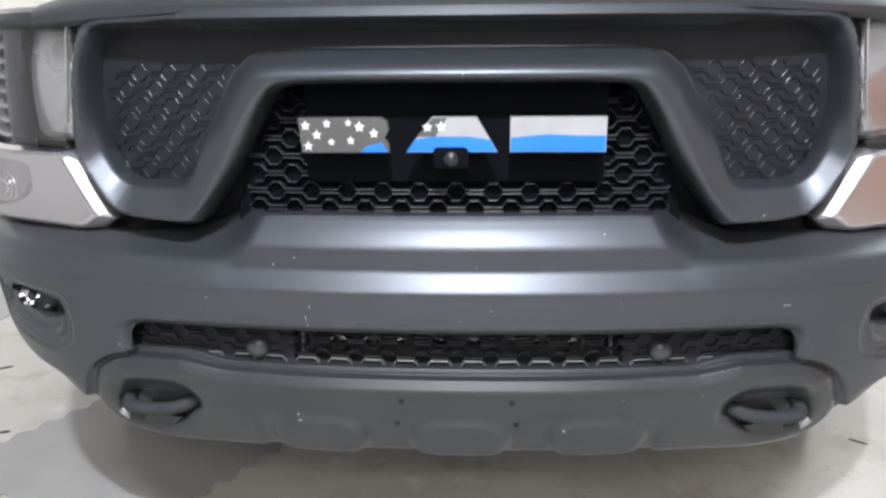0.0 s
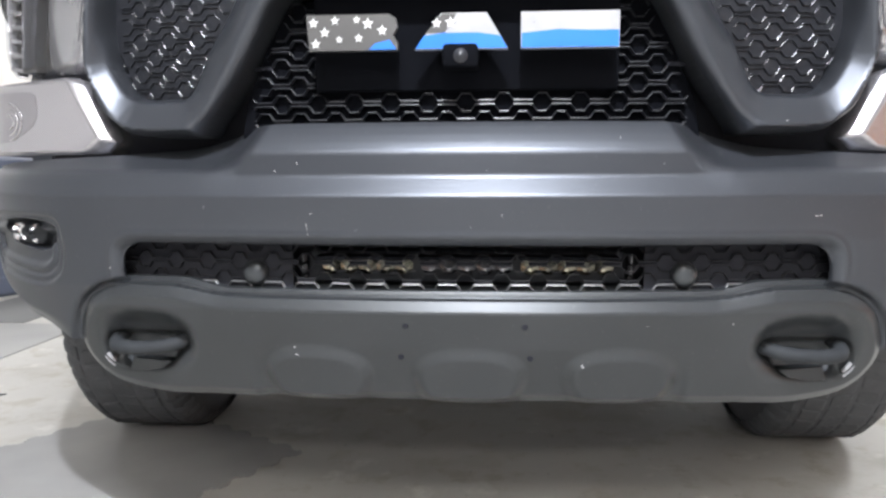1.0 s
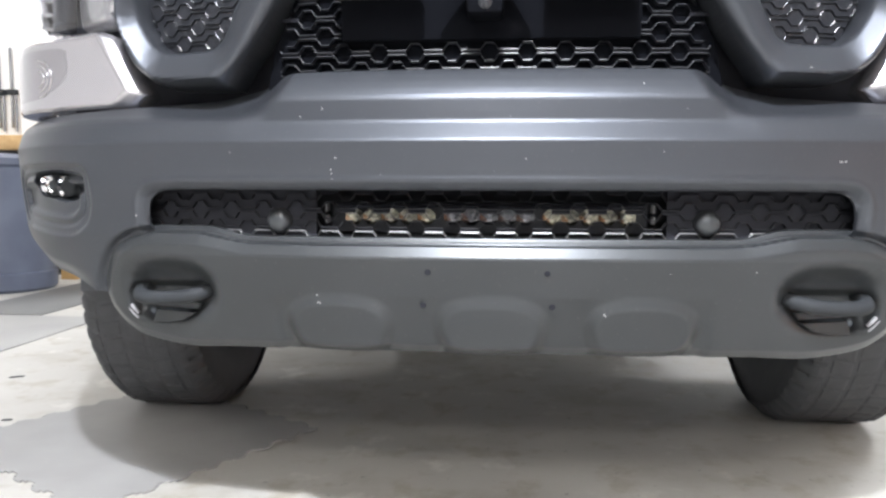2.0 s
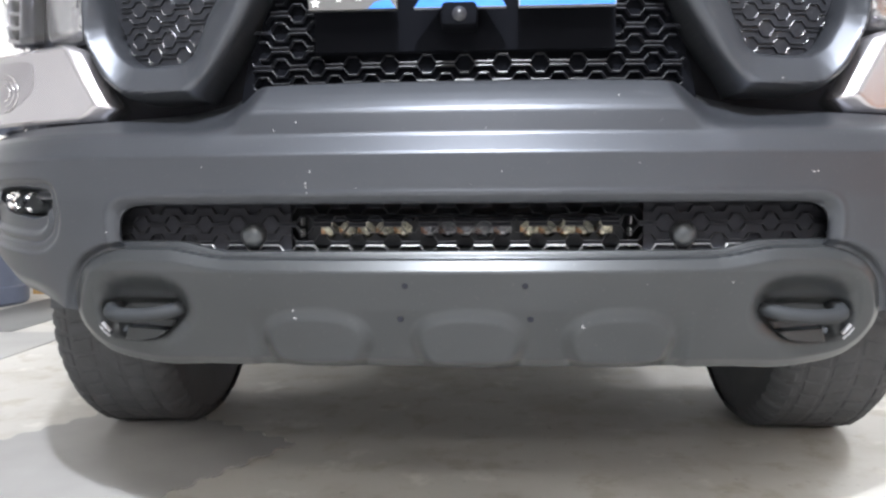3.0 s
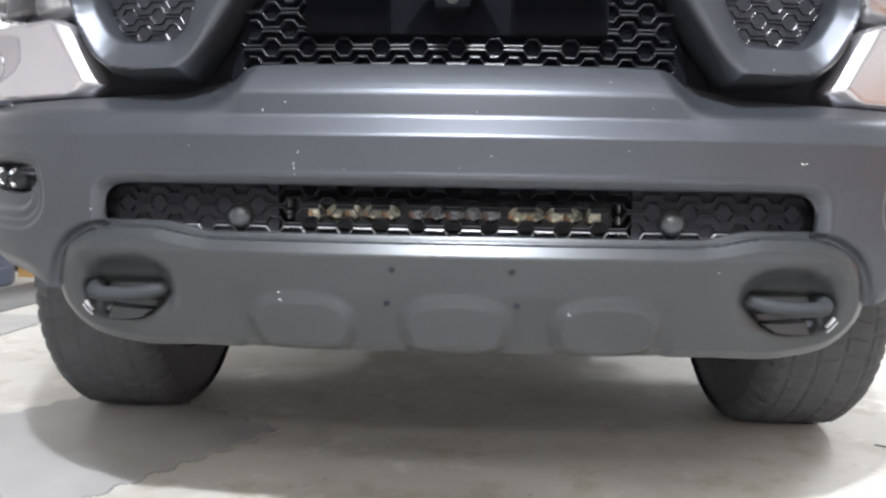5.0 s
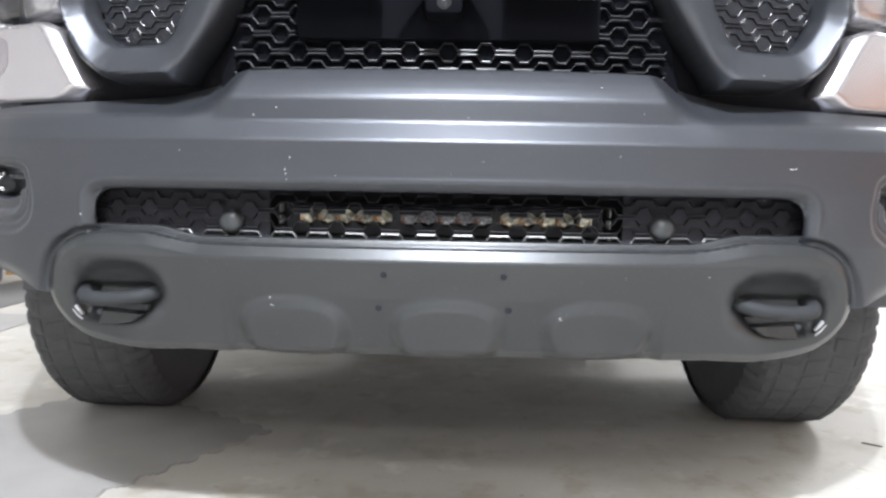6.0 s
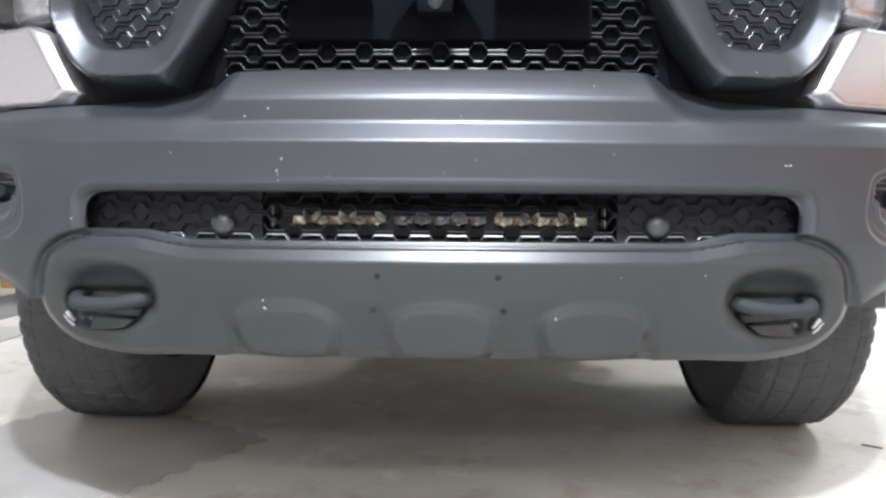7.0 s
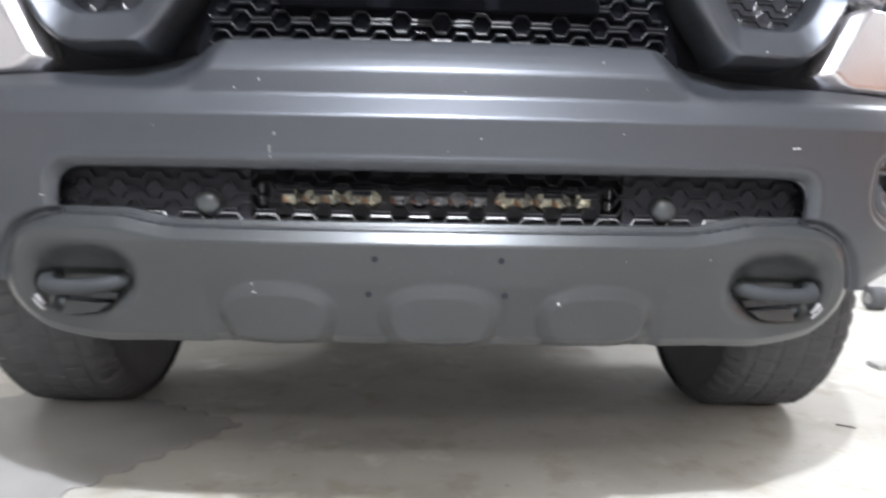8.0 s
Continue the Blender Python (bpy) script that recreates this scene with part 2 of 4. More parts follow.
setting("floor", (X0, X1, YB, YF, -0.15, 0.0), M_FLOOR, "cream painted concrete garage floor with grey scuffs and stains")
setting("ceiling", (X0, X1, YB, YF, CEIL, CEIL + 0.15), M_CEIL, "flat white garage ceiling")
setting("wall_west", (X0 - 0.15, X0, YB, YF, 0, CEIL), M_WALL, "white painted garage side wall")
setting("wall_east", (X1, X1 + 0.15, 2.3, YF, 0, CEIL), M_WALL, "white painted garage side wall")
setting("wall_east_front", (X1, X1 + 0.15, YB, 2.3, 0, 1.4), M_DOOR, "brown boarded lower part of the garage side wall")
setting("wall_east_upper", (X1, X1 + 0.15, YB, 2.3, 1.4, CEIL), M_WALL, "white painted upper part of the garage side wall")
setting("wall_north", (X0, X1, YF, YF + 0.15, 0, CEIL), M_WALL, "white painted garage end wall")
setting("wall_south", (X0, X1, YB - 0.15, YB, 0, CEIL), M_DUSK, "plain grey garage door wall")

# assumed housings around those unseen lamps
for nm, fx, fy, sx, sy, watts in FIXTURES:
    sx, sy = sx + 0.2, sy + 0.1
    lt = tagged(box_part("ceiling_light", (fx - sx / 2, fx + sx / 2, fy - sy / 2, fy + sy / 2, CEIL - 0.06, CEIL), M_CEIL), "assumed white ceiling light fixture, out of view", "light", "ceiling lights")
    box_part("diffuser", (fx - sx / 2 + 0.03, fx + sx / 2 - 0.03, fy - sy / 2 + 0.03, fy + sy / 2 - 0.03, CEIL - 0.085, CEIL - 0.058), M_TUBE, lt, "lit white diffuser")

# ---- pickup truck ----
Y0 = 1.245
CX, AY, AZ = 0.957, 2.385, 0.408
truck = new("pickup_truck")
truck.location = (0, 2.22, 0)
tagged(truck, "satin grey pickup truck front end parked on a garage floor", "truck")


def sweep(x):
    """How far the front falls back towards the corners."""
    u = np.clip(np.abs(x) - 0.62, 0, 0.449)
    return 0.16 * x * x + 0.45 - np.sqrt(0.2025 - u * u)


def arc_x(s):
    a = np.clip((np.abs(s) - 0.62) / 0.449, 0, 1.5)
    return np.sign(s) * np.where(np.abs(s) < 0.62, np.abs(s), 0.62 + 0.449 * np.sin(a))


# bumper cover
SKID = chaikin(mirror([(0.42, 0.393), (0.54, 0.385), (0.610, 0.395), (0.650, 0.407), (0.679, 0.430), (0.697, 0.460), (0.700, 0.492), (0.689, 0.522), (0.673, 0.552), (0.646, 0.582), (0.598, 0.606), (0.488, 0.607), (0.464, 0.603), (0.415, 0.594), (0.385, 0.591)]), 2, 0.2)
SLOT = chaikin(mirror([(0.584, 0.56), (0.588, 0.60), (0.589, 0.648), (0.582, 0.671), (0.564, 0.686), (0.535, 0.6895), (0.48, 0.690)]), 2)
SLOT_IN = chaikin(mirror([(0.569, 0.572), (0.573, 0.60), (0.574, 0.640), (0.567, 0.660), (0.552, 0.672), (0.53, 0.6755), (0.48, 0.6765)]), 2)
FOG = chaikin([(0.676, 0.655), (0.690, 0.615), (0.735, 0.588), (0.82, 0.590), (0.975, 0.606), (0.975, 0.722), (0.76, 0.724), (0.682, 0.720)], 2)
FOG_IN = chaikin([(0.700, 0.678), (0.722, 0.662), (0.762, 0.654), (0.80, 0.662), (0.862, 0.668), (0.868, 0.702), (0.78, 0.709), (0.706, 0.702)], 2)
FOG_L, FOG_IN_L = flip(FOG), flip(FOG_IN)
COVER = chaikin(mirror([(0.40, 0.565), (0.62, 0.555), (0.650, 0.52), (0.674, 0.497), (0.694, 0.489), (0.714, 0.495), (0.738, 0.504), (0.78, 0.513), (0.85, 0.522), (0.98, 0.562), (1.10, 0.62), (1.24, 0.66), (1.24, 0.78), (0.95, 0.806), (0.60, 0.818), (0.46, 0.826), (0.40, 0.844), (0.350, 0.866)]), 2, 0.15)
PZ = [0.48, 0.60, 0.684, 0.746, 0.751, 0.755, 0.781, 0.785, 0.816, 0.820, 0.824, 0.834, 0.846, 0.860, 0.878]
PC = [0.06, 0.022, 0.008, 0.002, 0.001, 0.0028, 0.0195, 0.0210, 0.0220, 0.0230, 0.0248, 0.0309, 0.0396, 0.0512, 0.069]
QZ = [0.48, 0.60, 0.684, 0.746, 0.751, 0.755, 0.779, 0.787, 0.794, 0.802, 0.83, 0.88]
QC = [0.06, 0.022, 0.008, 0.002, 0.001, 0.0022, 0.0145, 0.020, 0.029, 0.046, 0.10, 0.16]


def cover_shape(s, z, d):
    x = arc_x(s)
    w = sm(0.330, 0.405, np.abs(x) + 0.45 * (z - 0.82))
    off = np.interp(z, PZ, PC) * (1 - w) + np.interp(z, QZ, QC) * w
    ds = -sdf(s, z, SLOT)
    off = off + 0.011 * np.clip((ds - 0.001) / 0.013, 0, 1) + 0.004 * sm(0.012, 0.016, ds) - 0.0010 * np.exp(-((ds + 0.0035) / 0.0028) ** 2) + 0.0004 * np.exp(-((ds + 0.011) / 0.004) ** 2)
    for f, g in ((FOG, FOG_IN), (FOG_L, FOG_IN_L)):
        df = -sdf(s, z, f)
        off = off + 0.007 * sm(0, 0.010, df) + 0.005 * sm(0.016, 0.024, df) - 0.004 * sm(0.024, 0.033, df) + 0.012 * sm(0.033, 0.046, df) + 0.034 * sm(-0.004, 0.004, -sdf(s, z, g))
    off = off + 0.014 * (1 - sm(0.0, 0.012, sdf(s, z, SKID)))
    off = off + 0.02 * (1 - sm(0, 0.03, d)) * sm(0.7, 0.8, np.abs(x)) * (z < 0.7)
    return x, Y0 + sweep(x) + off, z


cover = field("bumper_cover", COVER, (0.0034, 0.0024), cover_shape, M_BODY, truck, [SLOT_IN], (0, 0.03, 0), "satin grey bumper cover with chips and dust", 0.2)

# lower skid plate with hook pockets
POCKET = chaikin([(0.462, 0.500), (0.470, 0.535), (0.503, 0.556), (0.60, 0.557), (0.632, 0.532), (0.640, 0.478), (0.612, 0.434), (0.557, 0.420), (0.506, 0.438), (0.474, 0.468)], 2)
OPENING = chaikin([(0.478, 0.492), (0.482, 0.508), (0.495, 0.516), (0.60, 0.513), (0.632, 0.507), (0.643, 0.484), (0.641, 0.442), (0.60, 0.433), (0.55, 0.436), (0.525, 0.450), (0.50, 0.474)], 2)
BUMPS = [[(a + 0.02, 0.39), (a - 0.004, 0.445), (a + 0.006, 0.482), (a + 0.045, 0.503), (b - 0.045, 0.503), (b - 0.006, 0.482), (b + 0.004, 0.445), (b - 0.02, 0.39)] for a, b in ((-0.338, -0.158), (-0.086, 0.098), (0.162, 0.342))]


def skid_shape(x, z, d):
    off = np.interp(z, [0.38, 0.49, 0.547, 0.567, 0.62], [0.112, 0.062, 0.036, 0.027, 0.018])
    off = off + 0.0148 * (1 - np.clip(d / 0.022, 0, 1)) + 0.02 * (1 - np.clip(d / 0.004, 0, 1)) ** 2
    for p in (POCKET, flip(POCKET)):
        off = off + 0.024 * sm(-0.014, 0.030, -sdf(x, z, p)) * (0.25 + 0.75 * sm(0.425, 0.485, z))
    for p in (OPENING, flip(OPENING)):
        off = off + 0.020 * sm(-0.006, 0.012, -sdf(x, z, p)) * sm(0.430, 0.466, z)
    low = np.clip((0.505 - z) / 0.11, 0, 1)
    pad = 0.8 * sm(0.352, 0.372, np.abs(x))
    for b in BUMPS:
        pad = np.maximum(pad, sm(-0.008, 0.020, -sdf(x, z, chaikin(b, 2))))
    off = off + 0.014 * low - pad * (0.009 + 0.014 * low) + 0.0072 * sm(0.352, 0.372, np.abs(x))
    return x, Y0 + sweep(x) + off, z


skid = field("skid_plate", SKID, (0.0027, 0.0027), skid_shape, M_SKID, truck, [], (0, 0.05, 0.004), "dull grey skid plate with three raised pads")

# lip between slot and skid plate
LIP = ((0.052, -0.012), (0.047, -0.0065), (0.0492, -0.0022), (0.0515, -0.0015), (0.052, 0.0005), (0.0545, 0.0055), (0.10, 0.0085))
lip_v, lip_f = [], []
xs = np.linspace(-0.585, 0.585, 235)
for x in xs:
    z0 = 0.5935 + 0.0155 * float(sm(0.388, 0.482, abs(x)))
    y = Y0 + float(sweep(x))
    lip_v += [(x, y + d, z0 + h) for d, h in LIP]
for i in range(len(xs) - 1):
    for k in range(6):
        a = i * 7 + k
        lip_f.append((a, a + 7, a + 8, a + 1))
from_mesh("slot_lip", lip_v, lip_f, M_SKID, cover)

for side in (-1, 1):
    # forged hook: a thick bar that dips in the middle, with both ends turned back into the pocket
    pts = [(0.486, 0.15, 0.507), (0.486, 0.11, 0.504), (0.492, 0.082, 0.4985), (0.516, 0.064, 0.4915), (0.560, 0.056, 0.4872), (0.600, 0.056, 0.4872), (0.617, 0.062, 0.490), (0.620, 0.084, 0.499), (0.616, 0.12, 0.506), (0.612, 0.15, 0.510)]
    bm = bmesh.new()
    tube(bm, smooth_path([(side * x, Y0 + float(sweep(x)) + d, z) for x, d, z in pts], 2), 0.0130, 16, 0.95)
    part("tow_hook", bm, M_HOOK, skid, "grey enamelled steel tow hook")
    # wedge-shaped bracket under the hook, with a ledge behind it
    for title, prof, face in (("hook_bracket", [(0.517, 0.4590), (0.596, 0.4620), (0.604, 0.4385), (0.575, 0.4380), (0.540, 0.4435)], 0.086), ("hook_ledge", [(0.508, 0.4745), (0.594, 0.4710), (0.594, 0.4640), (0.516, 0.4615)], 0.100)):
        bm = bmesh.new()
        cx, cz = sum(p[0] for p in prof) / len(prof), sum(p[1] for p in prof) / len(prof)
        rings = []
        for d, k in ((face, 0.92), (face + 0.0018, 1.0), (0.15, 1.0)):
            rings.append([bm.verts.new((side * (cx + (x - cx) * k), Y0 + float(sweep(x)) + d, cz + (z - cz) * k)) for x, z in prof])
        bm.faces.new(rings[0])
        bm.faces.new(rings[-1][::-1])
        for r0, r1 in zip(rings, rings[1:]):
            for j in range(len(prof)):
                k = (j + 1) % len(prof)
                bm.faces.new((r0[j], r0[k], r1[k], r1[j]))
        bmesh.ops.recalc_face_normals(bm, faces=bm.faces)
        part(title, bm, M_SKID, skid, smooth=False)
    # two silver strips stand in for glints in the outer corner of the pocket
    for rim, w in (([(0.641, 0.4695), (0.636, 0.461), (0.630, 0.4535)], 0.0013), ([(0.648, 0.4635), (0.642, 0.452), (0.634, 0.4435)], 0.0007)):
        bm = bmesh.new()
        quad = [[bm.verts.new((side * (x + o), Y0 + float(sweep(x)) + float(np.interp(z, [0.38, 0.49], [0.110, 0.060])) + d, z - o)) for o, d in ((w, 0.002), (-w, 0.004), (-w, 0.009), (w, 0.009))] for x, z in rim]
        for q0, q1 in zip(quad, quad[1:]):
            for j in range(4):
                bm.faces.new((q0[j], q0[(j + 1) % 4], q1[(j + 1) % 4], q1[j]))
        for q in (quad[0], quad[-1]):
            bm.faces.new(q)
        bmesh.ops.recalc_face_normals(bm, faces=bm.faces)
        part("hook_glint", bm, M_SILVER, skid, "thin silver strip standing in for a glint on the hook mount", smooth=False)
    for hx, hz in ((0.094, 0.547), (0.1045, 0.4895)):
        off = float(np.interp(hz, [0.39, 0.49, 0.547], [0.108, 0.062, 0.035]))
        v, f = revolve([(-0.0015, 0.0), (-0.0015, 0.0045), (0.003, 0.0055)], (side * hx, Y0 + float(sweep(hx)) + off, hz), "y", 14)
        from_mesh("plate_hole", v, f, M_PANEL, skid)

# parking sensors
for side in (-1, 1):
    x = side * 0.3475
    prof = [(-0.014, 0.0), (-0.0135, 0.008), (-0.011, 0.015), (-0.006, 0.0195), (0.0, 0.0205), (0.05, 0.0205)]
    v, f = revolve(prof, (x, Y0 + float(sweep(x)) + 0.064, 0.625), "y", 28)
    from_mesh("parking_sensor", v, f, M_SKID, cover, "round grey parking sensor")

# grille shell
SHELL = chaikin(mirror([(0.30, 0.86), (0.41, 0.846), (0.562, 0.850), (0.612, 0.885), (0.648, 0.965), (0.640, 1.06), (0.615, 1.17), (0.56, 1.186)]), 2, 0.15)
NOSTRIL = chaikin(mirror([(0.27, 1.121), (0.318, 1.114), (0.354, 1.085), (0.388, 1.022), (0.437, 0.922), (0.458, 0.906), (0.548, 0.906), (0.572, 0.922), (0.600, 0.968), (0.606, 1.03), (0.600, 1.10), (0.580, 1.152), (0.53, 1.166)]), 2, 0.16)
NOSTRIL_IN = chaikin(mirror([(0.27, 1.129), (0.324, 1.121), (0.362, 1.089), (0.395, 1.024), (0.443, 0.927), (0.461, 0.913), (0.545, 0.913), (0.567, 0.927), (0.593, 0.970), (0.599, 1.03), (0.593, 1.098), (0.574, 1.146), (0.528, 1.159)]), 2, 0.16)
NOSTRIL_MESH = chaikin(mirror([(0.36, 1.112), (0.40, 1.03), (0.44, 0.92), (0.46, 0.902), (0.548, 0.902), (0.572, 0.93), (0.594, 0.98), (0.598, 1.03), (0.588, 1.08), (0.56, 1.112)]), 2, 0.2)
MOUTH = chaikin(mirror([(0.450, 0.80), (0.432, 0.848), (0.386, 0.90), (0.340, 0.965), (0.289, 1.058), (0.262, 1.076)]), 2, 0.2)
CREST = chaikin(mirror([(0.27, 1.084), (0.296, 1.080), (0.314, 1.05), (0.416, 0.874), (0.444, 0.857), (0.556, 0.857), (0.584, 0.876), (0.632, 0.955), (0.628, 1.06), (0.610, 1.150), (0.592, 1.172)]), 2, 0.16)


def shell_shape(x, z, d):
    dn, dm, dc = sdf(x, z, NOSTRIL), sdf(x, z, MOUTH), -sdf(x, z, CREST)
    off = 0.02 + 0.03 * (1 - np.sqrt(np.clip(1 - (1 - np.clip(dm / (0.028 - 0.015 * sm(0.98, 1.07, z)), 0, 1)) ** 2, 0, 1)))
    # flat facets between the crest and the opening: gentle along the bottom, steeper beside the arch and the headlamp
    wide = np.maximum(dc, 0) + np.maximum(dn, 0)
    u = np.clip(np.maximum(dc, 0) / np.maximum(wide, 0.006), 0, 1)
    fall = 0.031 + 0.021 * sm(0.97, 1.05, z)
    off = off + fall * u ** (1 + 1.1 * sm(0.96, 1.05, z)) + 0.012 * sm(0.0, 0.006, -dn)
    # rolled-back outer edge
    off = off + 0.034 * (1 - np.clip(d / 0.011, 0, 1)) ** 1.5 * sm(0.40, 0.46, np.abs(x)) + 0.016 * sm(1.1, 1.2, z) + 0.02 * sm(0.4, 0.65, np.abs(x))
    return x, Y0 + sweep(x) + off, z


shell = field("grille_shell", SHELL, (0.004, 0.0035), shell_shape, M_BODY, truck, [NOSTRIL_IN, MOUTH], (0, 0.075, 0), "satin grey grille surround with arched centre bar")

PERIOD = 0.058


def honeycomb_row(x0, x1, z, shift, depth, parent, keep=None, zoom=1.0, material=None):
    """Two facing ribbons that open into six-sided cells."""
    p = PERIOD * zoom
    amp, flat, slope = 0.0105 * zoom, 0.116 * p, 0.134 * p
    knots = []
    k = math.floor((x0 - shift) / p) - 1
    while (k - 1) * p + shift < x1:
        c = shift + k * p
        knots += [(c - flat - slope, 0), (c - flat, 1), (c + flat, 1), (c + flat + slope, 0)]
        k += 1
    kx, kh = [q[0] for q in knots], [q[1] for q in knots]
    xs = sorted({x0, x1, *[q for q in kx if x0 < q < x1]})
    v, f, upper, plain = [], [], 0, set()
    th, deep = {M_LIT: 0.0008, M_MESH2: 0.0005}.get(material, 0.0007), 0.004 if material == M_MESH2 else 0.012
    for sign in (1, -1):
        last, was = None, 0.0
        for x in xs:
            h = float(np.interp(x, kx, kh))
            zc = z + sign * (0.0032 + amp * h)
            ok = keep is None or keep(x, zc)
            y = Y0 + float(sweep(x)) + depth
            if ok:
                base = len(v)
                v += [(x, y, zc - th), (x, y + 0.75 * th, zc + th), (x, y + deep, zc + th), (x, y + deep, zc - th)]
                if last is not None:
                    f += [(last + j, base + j, base + (j + 1) % 4, last + (j + 1) % 4) for j in range(4)]
                    # painted glints: only slopes rising outward stay glossy, others take the plate's black
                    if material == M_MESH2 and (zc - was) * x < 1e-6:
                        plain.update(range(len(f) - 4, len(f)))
                last, was = base, zc
            else:
                last = None
        upper = len(f) if sign == 1 else upper
    ribs = len(f)
    for c in range(math.ceil((x0 - shift) / p - 0.5), math.floor((x1 - shift) / p - 0.5) + 1):
        mid, half = shift + (c + 0.5) * p, p * 0.25
        if keep is None or keep(mid, z):
            base = len(v)
            for x in (mid - half, mid + half):
                y = Y0 + float(sweep(x)) + depth + 0.0052
                v += [(x, y, z - 0.003), (x, y, z + 0.003)]
            f.append((base, base + 2, base + 3, base + 1))
    if not f:
        return None
    bar = from_mesh("honeycomb_bar", v, f, material or M_MESH, parent, smooth=False)
    bar.data.materials.append(M_PANEL)
    if material in (M_LIT, M_MESH2):
        bar.data.materials.append(M_SLOT if material == M_LIT else M_INSERT)
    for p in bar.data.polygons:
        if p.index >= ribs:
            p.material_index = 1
        elif p.index in plain or (material == M_LIT and p.index < upper):
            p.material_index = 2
    return bar


def inside(poly, over=0.008):
    P = poly

    def test(x, z):
        return float(sdf(np.array([x]), np.array([z]), P)[0]) < over
    return test


MESHED = mirror([(0.346, 0.80), (0.345, 0.90), (0.325, 0.96), (0.285, 1.06)])
in_mouth, in_nostril, in_slot = inside(MESHED), inside(NOSTRIL_MESH, 0.002), inside(SLOT)
for i in range(7):
    z = 0.870 + i * 0.029
    sh = 0.0 if i % 2 else PERIOD * 0.52
    if z < 0.925:
        honeycomb_row(-0.35, 0.35, z, sh, 0.088, shell, in_mouth, 1.04)
    else:
        for a, b in ((-0.35, -0.245), (0.24, 0.35)):
            honeycomb_row(a, b, z, sh, 0.088, shell, in_mouth, 1.04)
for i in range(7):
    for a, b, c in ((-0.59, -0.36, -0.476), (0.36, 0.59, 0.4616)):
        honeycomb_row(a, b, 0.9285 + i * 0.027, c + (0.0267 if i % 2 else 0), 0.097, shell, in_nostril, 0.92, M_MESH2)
# lit bottom row and shaded upper rows are set by material
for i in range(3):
    honeycomb_row(-0.625, 0.625, 0.612 + i * 0.0305, PERIOD / 2 if i % 2 else 0.0, 0.064, cover, in_slot, 1.0, M_SLOT if i else M_LIT)

# dull black plates behind the ends of the slot honeycomb
for side in (-1, 1):
    plate = [(side * x, z) for x, z in ((0.285, 0.585), (0.63, 0.585), (0.635, 0.66), (0.60, 0.705), (0.285, 0.705))]
    field("slot_insert", plate, (0.008, 0.008), lambda x, z, d: (x, Y0 + sweep(x) + 0.072, z), M_VOID, cover, [], (0, 0.004, 0), "dull black plate behind the honeycomb")

# dull black plates behind the side honeycombs
for side in (-1, 1):
    plate = [(side * x, z) for x, z in ((0.0, 1.20), (0.0, 1.098), (0.29, 1.098), (0.36, 1.06), (0.42, 0.91), (0.56, 0.91), (0.615, 1.03), (0.61, 1.12), (0.59, 1.20))]
    field("grille_insert", plate, (0.008, 0.008), lambda x, z, d: (x, Y0 + sweep(x) + 0.100, z), M_INSERT, shell, [], (0, 0.004, 0), "dull black plate behind the honeycomb")

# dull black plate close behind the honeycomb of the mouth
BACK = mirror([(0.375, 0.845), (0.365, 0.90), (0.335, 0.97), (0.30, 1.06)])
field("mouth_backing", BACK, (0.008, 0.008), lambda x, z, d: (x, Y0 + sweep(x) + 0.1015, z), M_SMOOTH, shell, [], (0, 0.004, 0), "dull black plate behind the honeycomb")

# dark ducts behind the openings
bm = bmesh.new()
box(bm, -0.62, 0.62, Y0 + 0.20, Y0 + 0.24, 0.80, 1.18)
part("radiator_shroud", bm, M_VOID, truck, "black radiator shroud")
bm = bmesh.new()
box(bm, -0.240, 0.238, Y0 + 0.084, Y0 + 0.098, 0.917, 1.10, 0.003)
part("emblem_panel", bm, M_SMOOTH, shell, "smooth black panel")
bm = bmesh.new()
box(bm, -0.78, 0.78, Y0 + 0.24, Y0 + 0.27, 0.56, 0.86)
part("lower_shroud", bm, M_DEEP, truck)

# emblem blocks
YE = Y0 + 0.034


def slab(name, pts, y0, y1, material, parent, label=""):
    bm = bmesh.new()
    f = bm.faces.new([bm.verts.new((x, y0, z)) for x, z in pts])
    g = bmesh.ops.extrude_face_region(bm, geom=[f])["geom"]
    for q in g:
        if isinstance(q, bmesh.types.BMVert):
            q.co.y = y1
    return part(name, bm, material, parent, label, False)


def star(cx, cz, r):
    return [(cx + (r if k % 2 == 0 else r * 0.42) * math.sin(k * math.pi / 5), cz + (r if k % 2 == 0 else r * 0.42) * math.cos(k * math.pi / 5)) for k in range(10)]


EB, ET = 0.972, 1.025
b1 = slab("emblem_block", [(-0.236, EB), (-0.101, EB), (-0.101, EB + 0.012), (-0.108, EB + 0.022), (-0.101, EB + 0.034), (-0.104, ET - 0.006), (-0.114, ET), (-0.240, ET)], YE, YE + 0.012, M_GREY, truck, "dark grey emblem block with white stars")
b2 = slab("emblem_block", [(-0.075, EB), (0.065, EB), (0.033, ET), (-0.035, ET)], YE, YE + 0.012, M_SILVER, truck, "silver tapered emblem block with blue band")
b3 = slab("emblem_block", [(0.084, EB), (0.229, EB), (0.229, ET), (0.084, ET)], YE, YE + 0.012, M_SILVER, truck, "silver emblem block with blue band")
for blk, m0 in ((b1, -0.19), (b2, -0.005), (b3, 0.155)):
    slab("emblem_stud", [(m0 - 0.008, EB + 0.03), (m0 + 0.008, EB + 0.03), (m0 + 0.008, EB + 0.046), (m0 - 0.008, EB + 0.046)], YE + 0.011, Y0 + 0.086, M_PANEL, blk, "black stud behind the block")
